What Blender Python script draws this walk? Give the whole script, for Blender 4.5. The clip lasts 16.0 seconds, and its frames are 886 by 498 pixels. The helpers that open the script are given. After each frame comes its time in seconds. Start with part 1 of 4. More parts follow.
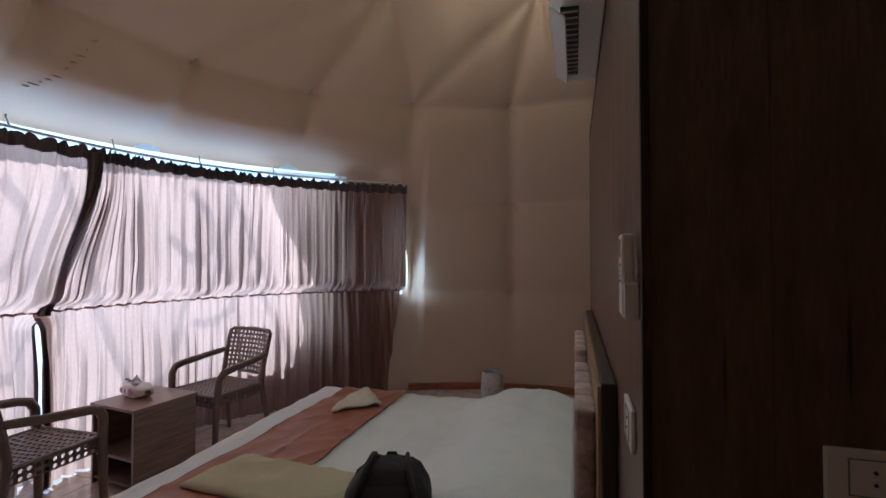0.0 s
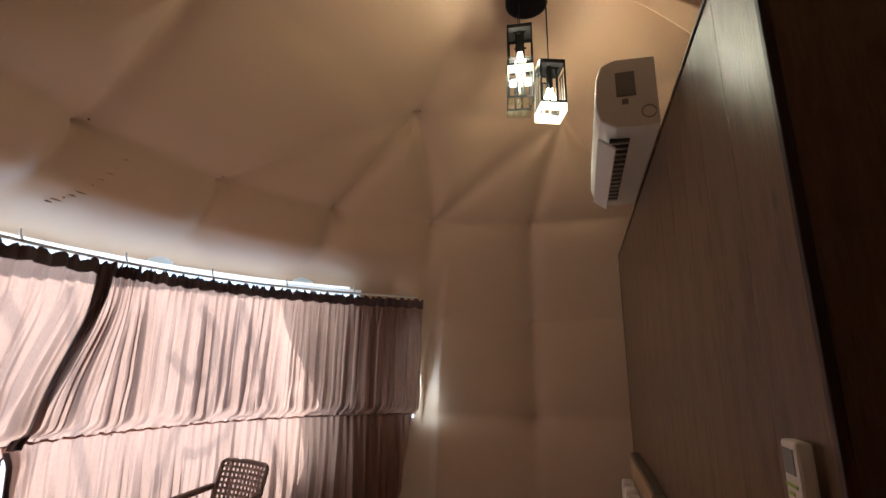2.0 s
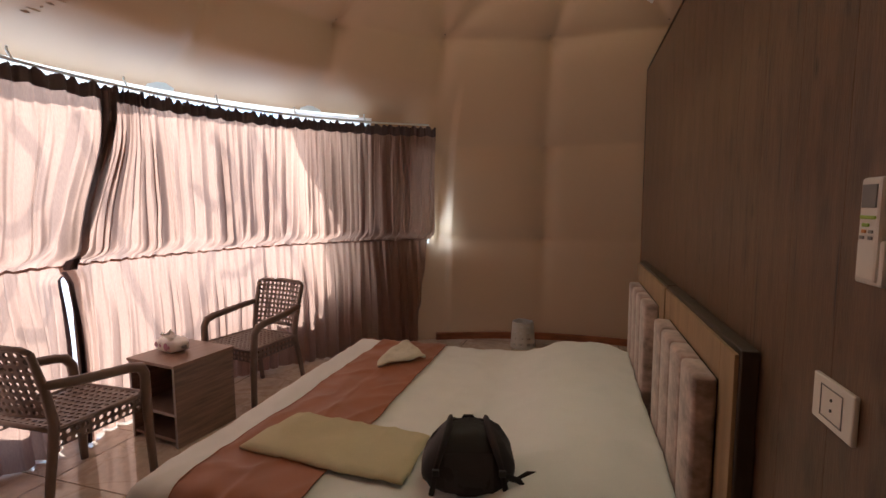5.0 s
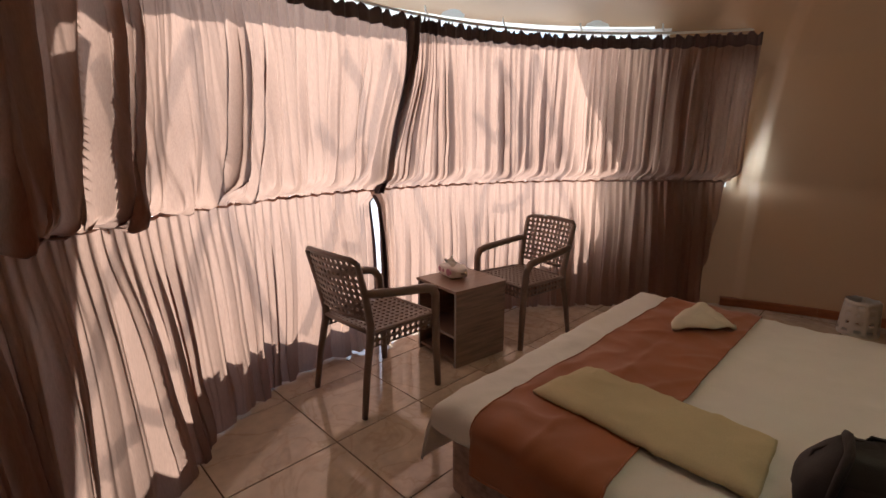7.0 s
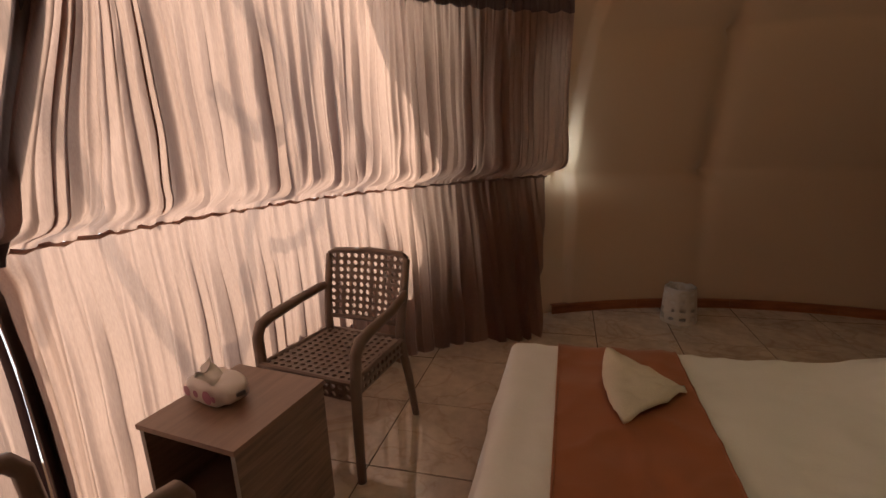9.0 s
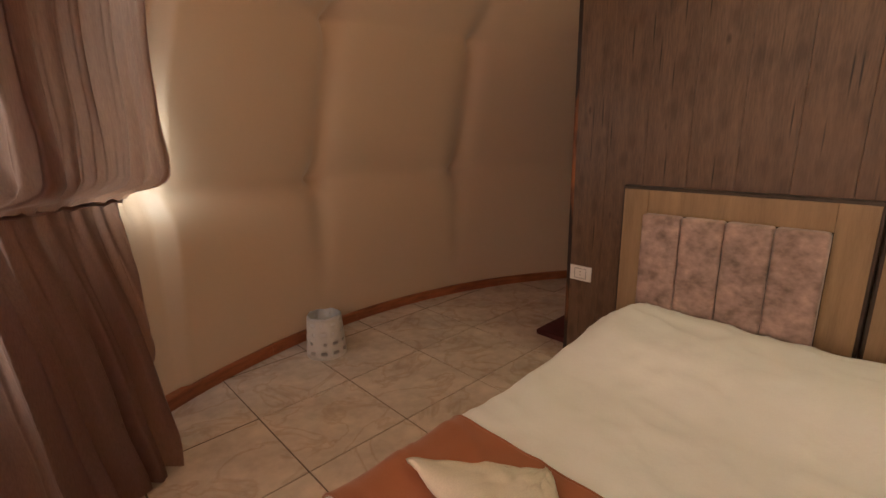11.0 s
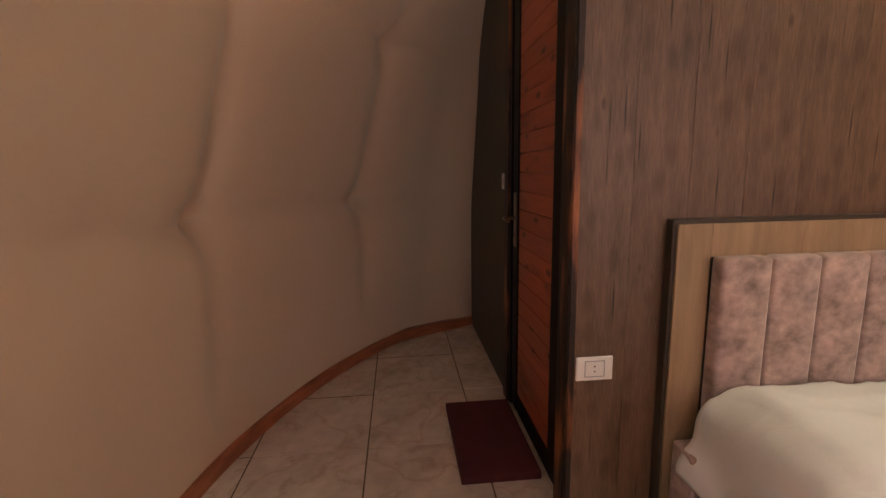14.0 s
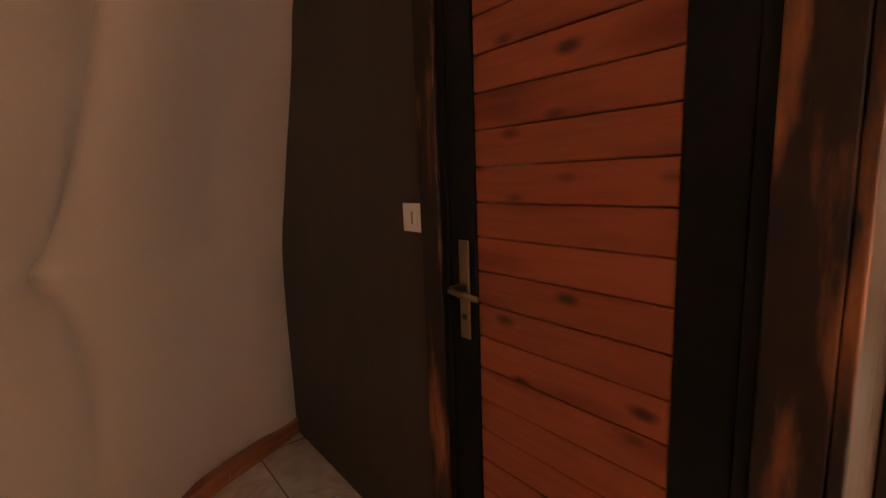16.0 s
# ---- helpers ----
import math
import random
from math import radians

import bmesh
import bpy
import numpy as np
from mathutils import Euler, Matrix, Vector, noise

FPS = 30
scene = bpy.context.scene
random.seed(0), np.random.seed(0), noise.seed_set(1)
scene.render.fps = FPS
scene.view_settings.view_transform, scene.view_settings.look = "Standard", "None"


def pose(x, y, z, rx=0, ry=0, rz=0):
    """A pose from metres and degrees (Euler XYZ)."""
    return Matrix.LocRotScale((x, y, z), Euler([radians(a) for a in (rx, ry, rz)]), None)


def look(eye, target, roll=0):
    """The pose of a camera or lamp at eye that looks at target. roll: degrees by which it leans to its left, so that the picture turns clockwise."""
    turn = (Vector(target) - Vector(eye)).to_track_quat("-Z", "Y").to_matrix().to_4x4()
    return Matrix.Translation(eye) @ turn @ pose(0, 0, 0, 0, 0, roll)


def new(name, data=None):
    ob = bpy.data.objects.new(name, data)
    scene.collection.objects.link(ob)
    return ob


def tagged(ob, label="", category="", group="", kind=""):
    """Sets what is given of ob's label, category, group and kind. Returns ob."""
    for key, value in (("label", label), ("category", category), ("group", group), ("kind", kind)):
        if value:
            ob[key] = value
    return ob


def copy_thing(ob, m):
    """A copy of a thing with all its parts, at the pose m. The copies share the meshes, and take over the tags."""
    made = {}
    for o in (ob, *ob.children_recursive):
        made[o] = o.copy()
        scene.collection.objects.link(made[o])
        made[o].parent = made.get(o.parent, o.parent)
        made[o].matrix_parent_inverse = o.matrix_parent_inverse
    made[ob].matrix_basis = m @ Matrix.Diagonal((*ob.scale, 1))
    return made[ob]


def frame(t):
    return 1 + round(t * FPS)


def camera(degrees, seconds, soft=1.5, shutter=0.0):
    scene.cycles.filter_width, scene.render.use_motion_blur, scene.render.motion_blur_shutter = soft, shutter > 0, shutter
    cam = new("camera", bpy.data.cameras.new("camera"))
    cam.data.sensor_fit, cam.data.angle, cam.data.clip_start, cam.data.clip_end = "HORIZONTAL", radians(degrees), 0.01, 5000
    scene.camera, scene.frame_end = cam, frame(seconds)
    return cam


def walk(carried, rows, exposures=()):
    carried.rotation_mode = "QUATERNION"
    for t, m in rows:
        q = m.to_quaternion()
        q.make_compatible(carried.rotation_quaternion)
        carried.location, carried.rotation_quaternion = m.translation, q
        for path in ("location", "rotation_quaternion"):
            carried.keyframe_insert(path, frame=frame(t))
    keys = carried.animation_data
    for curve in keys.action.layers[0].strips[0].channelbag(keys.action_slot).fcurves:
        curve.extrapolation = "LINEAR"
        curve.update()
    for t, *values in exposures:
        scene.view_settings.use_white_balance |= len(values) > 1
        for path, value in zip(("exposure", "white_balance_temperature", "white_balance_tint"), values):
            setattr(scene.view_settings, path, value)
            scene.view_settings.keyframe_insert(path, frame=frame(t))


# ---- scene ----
from mathutils.bvhtree import BVHTree
cam = camera(88.4, 16.0)
PATH = [
    (0, (0.381, 0.665, 1.39), (-0.175, 2.585, 1.432), -0.0),
    (0.5, (0.296, 0.669, 1.429), (-0.353, 2.557, 1.538), 1.5),
    (1, (0.267, 0.665, 1.453), (-0.39, 2.54, 1.688), 2.0),
    (1.5, (0.24, 0.735, 1.505), (-0.374, 2.596, 1.9), 1.2),
    (2, (0.2, 0.794, 1.527), (-0.356, 2.652, 2.015), 1.0),
    (2.5, (0.156, 0.81, 1.534), (-0.272, 2.694, 2.051), 0.1),
    (3, (0.076, 0.753, 1.536), (-0.259, 2.671, 1.994), -0.6),
    (5.3, (0.064, 0.781, 1.381), (-0.604, 2.643, 1.084), 0.2),
    (5.5, (0.074, 0.801, 1.371), (-0.713, 2.605, 1.017), -0.0),
    (6, (0.059, 0.807, 1.333), (-1.043, 2.424, 0.918), -0.3),
    (6.5, (-0.103, 0.818, 1.334), (-1.41, 2.271, 0.911), -0.2),
    (7, (-0.343, 0.881, 1.33), (-1.729, 2.256, 0.894), 0.0),
    (7.5, (-0.568, 1.08, 1.329), (-1.935, 2.474, 0.894), 0.4),
    (8, (-0.798, 1.266, 1.302), (-2.018, 2.792, 0.878), -0.1),
    (8.5, (-1.049, 1.48, 1.311), (-1.986, 3.191, 0.871), -1.5),
    (9, (-1.219, 1.824, 1.318), (-1.739, 3.701, 0.863), -2.5),
    (9.5, (-1.407, 2.088, 1.304), (-1.349, 4.027, 0.817), -2.9),
    (10, (-1.554, 2.271, 1.326), (-0.884, 4.082, 0.805), -3.2),
    (10.2, (-1.56, 2.374, 1.315), (-0.645, 4.067, 0.771), -1.9),
    (10.8, (-1.675, 2.70, 1.30), (-0.46, 4.15, 0.80), -1.2),
    (11.5, (-1.66, 3.22, 1.265), (-0.09, 4.40, 0.87), -0.4),
    (12.0, (-1.56, 3.60, 1.24), (0.20, 4.52, 0.91), 0.0),
    (12.3, (-1.421, 3.794, 1.23), (0.405, 4.547, 0.922), 0.2),
    (12.5, (-1.386, 3.918, 1.228), (0.482, 4.565, 0.925), -0.1),
    (13, (-1.312, 4.179, 1.218), (0.618, 4.594, 0.899), -0.5),
    (13.5, (-1.088, 4.437, 1.22), (0.878, 4.603, 0.892), -0.6),
    (14, (-0.882, 4.675, 1.213), (1.08, 4.485, 0.874), -1.0),
    (14.5, (-0.607, 4.791, 1.202), (1.299, 4.287, 0.866), -0.6),
    (15, (-0.282, 4.878, 1.235), (1.528, 4.084, 0.932), -0.8),
    (15.5, (0.061, 4.937, 1.235), (1.687, 3.814, 0.923), -2.5),
    (16, (0.39, 4.876, 1.264), (1.929, 3.637, 0.951), -2.1),
]

EXPOSURES = [(0.0, 0.9, 4300, 0), (1.5, 0.95, 5150, 6), (3.0, 1.05, 5450, 6), (5.5, 1.15, 5650, 8), (7.0, 0.82, 5900, 8), (8.0, 0.66, 6150, 8), (9.0, 0.5, 6550, 8),
             (10.0, 1.05, 6550, 6), (12.5, 2.3, 5500, 8), (13.5, 2.2, 5500, 8), (14.5, 2.5, 5500, 8), (15.0, 2.65, 5450, 7), (16.0, 2.75, 6100, 6)]
walk(cam, [(t, look(eye, target, roll)) for t, eye, target, roll in PATH], EXPOSURES)

# ---- world and sun ----
SUN_AZ, SUN_EL = -76.0, 36.0
world = bpy.data.worlds.new("sky")
scene.world = world
world.use_nodes = True
sky = world.node_tree.nodes.new("ShaderNodeTexSky")
sky.sky_type, sky.sun_disc = "NISHITA", False
sky.sun_elevation, sky.sun_rotation = radians(SUN_EL), radians(SUN_AZ % 360)
back = world.node_tree.nodes["Background"]
back.inputs["Strength"].default_value = 0.15
world.node_tree.links.new(sky.outputs["Color"], back.inputs["Color"])
sun = new("sun", bpy.data.lights.new("sun", "SUN"))
sun.data.energy, sun.data.angle, sun.data.color = 5.0, radians(0.6), (1.0, 0.94, 0.86)
_az, _el = radians(SUN_AZ), radians(SUN_EL)
sun.matrix_world = look((20 * math.sin(_az) * math.cos(_el), 20 * math.cos(_az) * math.cos(_el), 20 * math.sin(_el)), (0, 0, 0))



def daylight(name, az, r, z, aim, wide, tall, watts):
    """Sky light in an open chink of the window: at a bearing, radius and height round the dome, aimed at another."""
    at, to = [(0.10 + q * math.sin(radians(a)), 2.30 + q * math.cos(radians(a)), h) for a, q, h in ((az, r, z), aim)]
    lamp = new(name, bpy.data.lights.new(name, "AREA"))
    lamp.data.shape, lamp.data.size, lamp.data.size_y = "RECTANGLE", wide, tall
    lamp.data.energy, lamp.data.color = watts, (0.74, 0.90, 1.0)
    lamp.matrix_world = look(at, to)


daylight("side_chink_daylight", -26.9, 3.17, 1.44, (-20.0, 3.33, 1.44), 0.03, 0.82, 1.5)
for _k in range(5):
    daylight("top_chink_daylight", -45.0 - 13.0 * _k, 2.95, 2.12, (-45.0 - 13.0 * _k, 2.70, 2.36), 0.64, 0.05, (0.16, 0.34, 0.42, 0.42, 0.34)[_k])


# ---- materials ----
def mat(name, color, rough=0.6, vary=0.12, scale=6.0, fine=0.0, fine_scale=120.0, bump=0.0, bump_scale=150.0,
        stretch=(1, 1, 1), metal=0.0, spec=0.5, sheen=0.0, per_object=0.0, coat=0.0):
    m = bpy.data.materials.new(name)
    m.use_nodes = True
    nt = m.node_tree
    N, L = nt.nodes, nt.links
    p = N["Principled BSDF"]
    p.inputs["Roughness"].default_value = rough
    p.inputs["Metallic"].default_value = metal
    p.inputs["Specular IOR Level"].default_value = spec
    p.inputs["Sheen Weight"].default_value = sheen
    p.inputs["Coat Weight"].default_value = coat
    tc = N.new("ShaderNodeTexCoord")
    mp = N.new("ShaderNodeMapping")
    mp.inputs["Scale"].default_value = stretch
    L.new(tc.outputs["Object"], mp.inputs["Vector"])
    n1 = N.new("ShaderNodeTexNoise")
    n1.inputs["Scale"].default_value, n1.inputs["Detail"].default_value = scale, 5
    L.new(mp.outputs["Vector"], n1.inputs["Vector"])
    n2 = N.new("ShaderNodeTexNoise")
    n2.inputs["Scale"].default_value, n2.inputs["Detail"].default_value = fine_scale, 3
    L.new(mp.outputs["Vector"], n2.inputs["Vector"])
    add = N.new("ShaderNodeMath")
    add.operation = "MULTIPLY_ADD"
    L.new(n1.outputs["Fac"], add.inputs[0])
    add.inputs[1].default_value = 2 * vary
    add.inputs[2].default_value = 1 - vary
    add2 = N.new("ShaderNodeMath")
    add2.operation = "MULTIPLY_ADD"
    L.new(n2.outputs["Fac"], add2.inputs[0])
    add2.inputs[1].default_value = 2 * fine
    L.new(add.outputs[0], add2.inputs[2])
    last = add2
    shift = fine
    if per_object:
        oi = N.new("ShaderNodeObjectInfo")
        a3 = N.new("ShaderNodeMath")
        a3.operation = "MULTIPLY_ADD"
        L.new(oi.outputs["Random"], a3.inputs[0])
        a3.inputs[1].default_value = 2 * per_object
        L.new(add2.outputs[0], a3.inputs[2])
        last = a3
        shift += per_object
    sub = N.new("ShaderNodeMath")
    sub.operation = "SUBTRACT"
    L.new(last.outputs[0], sub.inputs[0])
    sub.inputs[1].default_value = shift
    hsv = N.new("ShaderNodeHueSaturation")
    hsv.inputs["Color"].default_value = (*color, 1)
    L.new(sub.outputs[0], hsv.inputs["Value"])
    L.new(hsv.outputs["Color"], p.inputs["Base Color"])
    if bump:
        b = N.new("ShaderNodeBump")
        n3 = N.new("ShaderNodeTexNoise")
        n3.inputs["Scale"].default_value, n3.inputs["Detail"].default_value = bump_scale, 4
        L.new(mp.outputs["Vector"], n3.inputs["Vector"])
        L.new(n3.outputs["Fac"], b.inputs["Height"])
        b.inputs["Strength"].default_value, b.inputs["Distance"].default_value = bump, 0.004
        L.new(b.outputs["Normal"], p.inputs["Normal"])
    return m


def knots(m, scale, dark, width=0.25, stretch=(1, 1, 1)):
    """Adds sparse dark spots of their own shape, such as knots or scuffs, to a material."""
    nt = m.node_tree
    N, L = nt.nodes, nt.links
    p = N["Principled BSDF"]
    src = p.inputs["Base Color"].links[0].from_socket
    tc = N.new("ShaderNodeTexCoord")
    oi = N.new("ShaderNodeObjectInfo")
    off = N.new("ShaderNodeVectorMath")
    off.operation = "MULTIPLY_ADD"
    off.inputs[1].default_value = stretch
    cmb = N.new("ShaderNodeCombineXYZ")
    mul = N.new("ShaderNodeMath")
    mul.operation = "MULTIPLY"
    mul.inputs[1].default_value = 37.0
    L.new(oi.outputs["Random"], mul.inputs[0])
    for k in range(3):
        L.new(mul.outputs[0], cmb.inputs[k])
    L.new(tc.outputs["Object"], off.inputs[0])
    L.new(cmb.outputs[0], off.inputs[2])
    v = N.new("ShaderNodeTexVoronoi")
    v.inputs["Scale"].default_value = scale
    L.new(off.outputs[0], v.inputs["Vector"])
    ramp = N.new("ShaderNodeValToRGB")
    ramp.color_ramp.elements[0].position, ramp.color_ramp.elements[1].position = width * 0.35, width
    ramp.color_ramp.elements[0].color = (*dark, 1)
    ramp.color_ramp.elements[1].color = (1, 1, 1, 1)
    L.new(v.outputs["Distance"], ramp.inputs["Fac"])
    mx = N.new("ShaderNodeMix")
    mx.data_type, mx.blend_type = "RGBA", "MULTIPLY"
    mx.inputs["Factor"].default_value = 1.0
    L.new(src, mx.inputs["A"])
    L.new(ramp.outputs["Color"], mx.inputs["B"])
    L.new(mx.outputs["Result"], p.inputs["Base Color"])
    return m


def cloth_through(name, color, through_color, share, stretch=(1, 1, 0.12), contrast=0.35):
    """Cloth that lets daylight through."""
    m = bpy.data.materials.new(name)
    m.use_nodes = True
    N, L = m.node_tree.nodes, m.node_tree.links
    N.remove(N["Principled BSDF"])
    tc = N.new("ShaderNodeTexCoord")
    mp = N.new("ShaderNodeMapping")
    mp.inputs["Scale"].default_value = stretch
    L.new(tc.outputs["Object"], mp.inputs["Vector"])
    n = N.new("ShaderNodeTexNoise")
    n.inputs["Scale"].default_value, n.inputs["Detail"].default_value = 260, 3
    L.new(mp.outputs["Vector"], n.inputs["Vector"])
    mul = N.new("ShaderNodeMath")
    mul.operation = "MULTIPLY_ADD"
    mul.inputs[1].default_value, mul.inputs[2].default_value = contrast, 1 - contrast / 2
    L.new(n.outputs["Fac"], mul.inputs[0])
    cols = []
    for c in (color, through_color):
        h = N.new("ShaderNodeHueSaturation")
        h.inputs["Color"].default_value = (*c, 1)
        L.new(mul.outputs[0], h.inputs["Value"])
        cols.append(h)
    bmp = N.new("ShaderNodeBump")
    bmp.inputs["Strength"].default_value, bmp.inputs["Distance"].default_value = 0.15, 0.002
    L.new(n.outputs["Fac"], bmp.inputs["Height"])
    d = N.new("ShaderNodeBsdfPrincipled")
    d.inputs["Roughness"].default_value = 0.5
    d.inputs["Specular IOR Level"].default_value = 0.35
    L.new(bmp.outputs["Normal"], d.inputs["Normal"])
    t = N.new("ShaderNodeBsdfTranslucent")
    L.new(cols[0].outputs["Color"], d.inputs["Base Color"])
    L.new(cols[1].outputs["Color"], t.inputs["Color"])
    mx = N.new("ShaderNodeMixShader")
    mx.inputs["Fac"].default_value = share
    L.new(d.outputs[0], mx.inputs[1])
    L.new(t.outputs[0], mx.inputs[2])
    L.new(mx.outputs[0], N["Material Output"].inputs["Surface"])
    return m


def glow(name, color, strength):
    m = bpy.data.materials.new(name)
    m.use_nodes = True
    p = m.node_tree.nodes["Principled BSDF"]
    p.inputs["Base Color"].default_value = (*color, 1)
    p.inputs["Emission Color"].default_value = (*color, 1)
    p.inputs["Emission Strength"].default_value = strength
    return m


def clear(name, tint=(1, 1, 1), gloss=0.06):
    m = bpy.data.materials.new(name)
    m.use_nodes = True
    N, L = m.node_tree.nodes, m.node_tree.links
    N.remove(N["Principled BSDF"])
    t = N.new("ShaderNodeBsdfTransparent")
    t.inputs["Color"].default_value = (*tint, 1)
    g = N.new("ShaderNodeBsdfGlossy")
    g.inputs["Roughness"].default_value = 0.05
    mx = N.new("ShaderNodeMixShader")
    mx.inputs["Fac"].default_value = gloss
    L.new(t.outputs[0], mx.inputs[1])
    L.new(g.outputs[0], mx.inputs[2])
    L.new(mx.outputs[0], N["Material Output"].inputs["Surface"])
    return m


LINER = cloth_through("liner fabric", (0.47, 0.298, 0.178), (0.62, 0.37, 0.22), 0.05, (1, 1, 1), 0.10)
# doubled cloth without light from behind, put in as dark and opaque
EDGECLOTH = mat("gathered curtain cloth, unlit dark", (0.085, 0.05, 0.052), 0.6, 0.2, 30, 0.1, 200, 0.2, 260)
CURTAIN = cloth_through("curtain satin", (0.090, 0.050, 0.052), (0.66, 0.42, 0.315), 0.46, (1, 1, 0.12), 0.45)
LAMINATE = mat("dark wood laminate", (0.138, 0.081, 0.047), 0.36, 0.55, 5, 0.45, 30, 0.25, 60, stretch=(6, 6, 0.7), per_object=0.05)
knots(LAMINATE, 4.2, (0.4, 0.36, 0.34), 0.11, (2.2, 2.2, 1.0))
knots(LAMINATE, 1.0, (0.14, 0.12, 0.11), 0.165, (40.0, 40.0, 1.7))
knots(LAMINATE, 1.0, (0.70, 0.67, 0.65), 0.40, (16.0, 16.0, 7.0))
OAK = mat("light oak laminate", (0.33, 0.225, 0.125), 0.45, 0.5, 4, 0.15, 40, 0.1, 60, stretch=(6, 6, 0.6))
DARKEDGE = mat("dark stained edge", (0.045, 0.03, 0.022), 0.45, 0.3, 10, 0.2, 60, 0.1, 90, stretch=(4, 4, 0.6))
BLACK = mat("black painted wood", (0.010, 0.009, 0.009), 0.55, 0.2, 20, 0.1, 100, 0.1, 120, spec=0.15)
BURNT = mat("scorched pine trim", (0.34, 0.115, 0.035), 0.5, 0.25, 7, 0.2, 40, 0.2, 60, stretch=(3, 3, 0.9))
def scorch(m):
    N, L = m.node_tree.nodes, m.node_tree.links
    p = N["Principled BSDF"]
    src = p.inputs["Base Color"].links[0].from_socket
    tc, mp, n = N.new("ShaderNodeTexCoord"), N.new("ShaderNodeMapping"), N.new("ShaderNodeTexNoise")
    mp.inputs["Scale"].default_value = (14, 14, 2.6)
    n.inputs["Scale"].default_value, n.inputs["Detail"].default_value = 1.0, 6
    L.new(tc.outputs["Object"], mp.inputs["Vector"])
    L.new(mp.outputs["Vector"], n.inputs["Vector"])
    r = N.new("ShaderNodeValToRGB")
    r.color_ramp.elements[0].position, r.color_ramp.elements[1].position = 0.51, 0.68
    r.color_ramp.elements[0].color, r.color_ramp.elements[1].color = (0.05, 0.035, 0.03, 1), (1, 1, 1, 1)
    L.new(n.outputs["Fac"], r.inputs["Fac"])
    mx = N.new("ShaderNodeMix")
    mx.data_type, mx.blend_type = "RGBA", "MULTIPLY"
    mx.inputs["Factor"].default_value = 1.0
    L.new(src, mx.inputs["A"])
    L.new(r.outputs["Color"], mx.inputs["B"])
    L.new(mx.outputs["Result"], p.inputs["Base Color"])


scorch(BURNT)
PINE = mat("stained pine board", (0.35, 0.082, 0.028), 0.45, 0.3, 9, 0.12, 50, 0.12, 60, stretch=(0.6, 5, 7), per_object=0.12, coat=0.1)
knots(PINE, 5.0, (0.18, 0.10, 0.09), 0.20, (1.0, 1.0, 2.2))
knots(PINE, 2.4, (0.55, 0.42, 0.38), 0.42, (1.0, 1.0, 4.0))
SKIRTING = mat("pine skirting", (0.30, 0.098, 0.038), 0.45, 0.8, 6, 0.12, 50, 0.1, 60, stretch=(1, 1, 6), per_object=0.03)
TILE = mat("marbled beige tile", (0.61, 0.515, 0.42), 0.07, 0.38, 4, 0.16, 16, 0.02, 30, per_object=0.05, spec=1.0)
def veins(m, scale, shade):
    """Thin wandering veins, as in marbled tiles, different in each piece."""
    N, L = m.node_tree.nodes, m.node_tree.links
    p = N["Principled BSDF"]
    src = p.inputs["Base Color"].links[0].from_socket
    tc, oi, off, n = N.new("ShaderNodeTexCoord"), N.new("ShaderNodeObjectInfo"), N.new("ShaderNodeVectorMath"), N.new("ShaderNodeTexNoise")
    off.operation = "MULTIPLY_ADD"
    off.inputs[1].default_value = (41.0, 23.0, 17.0)
    L.new(oi.outputs["Random"], off.inputs[0])
    L.new(tc.outputs["Object"], off.inputs[2])
    n.inputs["Scale"].default_value, n.inputs["Detail"].default_value, n.inputs["Distortion"].default_value = scale, 6, 0.8
    L.new(off.outputs[0], n.inputs["Vector"])
    r = N.new("ShaderNodeValToRGB")
    r.color_ramp.elements[0].position, r.color_ramp.elements[1].position = 0.47, 0.53
    r.color_ramp.elements[0].color = r.color_ramp.elements[1].color = (1, 1, 1, 1)
    e = r.color_ramp.elements.new(0.5)
    e.color = (*shade, 1)
    L.new(n.outputs["Fac"], r.inputs["Fac"])
    mx = N.new("ShaderNodeMix")
    mx.data_type, mx.blend_type = "RGBA", "MULTIPLY"
    mx.inputs["Factor"].default_value = 1.0
    L.new(src, mx.inputs["A"])
    L.new(r.outputs["Color"], mx.inputs["B"])
    L.new(mx.outputs["Result"], p.inputs["Base Color"])


veins(TILE, 3.2, (0.86, 0.81, 0.76))
GROUT = mat("brown grout", (0.10, 0.065, 0.045), 0.9, 0.2, 20, 0.2, 90, 0.3, 200)
SUEDE = mat("crushed mauve suede", (0.37, 0.265, 0.24), 0.75, 0.95, 11, 0.55, 38, 0.2, 120, stretch=(1, 1, 1.3), sheen=0.4)
LINEN = mat("white cotton", (0.80, 0.82, 0.82), 0.8, 0.05, 6, 0.03, 200, 0.5, 22, sheen=0.15)
MATTRESS = mat("white mattress ticking", (0.70, 0.66, 0.61), 0.8, 0.06, 8, 0.04, 150, 0.2, 200)
RUNNER = mat("rust satin", (0.34, 0.118, 0.05), 0.5, 0.14, 6, 0.06, 200, 0.1, 300, sheen=0.2)
TOWEL = mat("cream terry", (0.62, 0.55, 0.36), 0.95, 0.1, 7, 0.12, 260, 0.7, 420)
TOWEL_W = mat("white terry", (0.72, 0.68, 0.57), 0.95, 0.1, 9, 0.12, 240, 0.7, 400)
BAG = mat("black nylon", (0.018, 0.015, 0.018), 0.6, 0.2, 9, 0.2, 200, 0.3, 300)
BAGPAD = mat("charcoal mesh padding", (0.050, 0.042, 0.048), 0.8, 0.2, 12, 0.3, 260, 0.6, 380)
STRAP = mat("black webbing", (0.012, 0.010, 0.012), 0.7, 0.2, 60, 0.2, 300, 0.3, 300)
RESIN = mat("brown moulded resin", (0.20, 0.14, 0.112), 0.42, 0.15, 12, 0.08, 120, 0.08, 160)
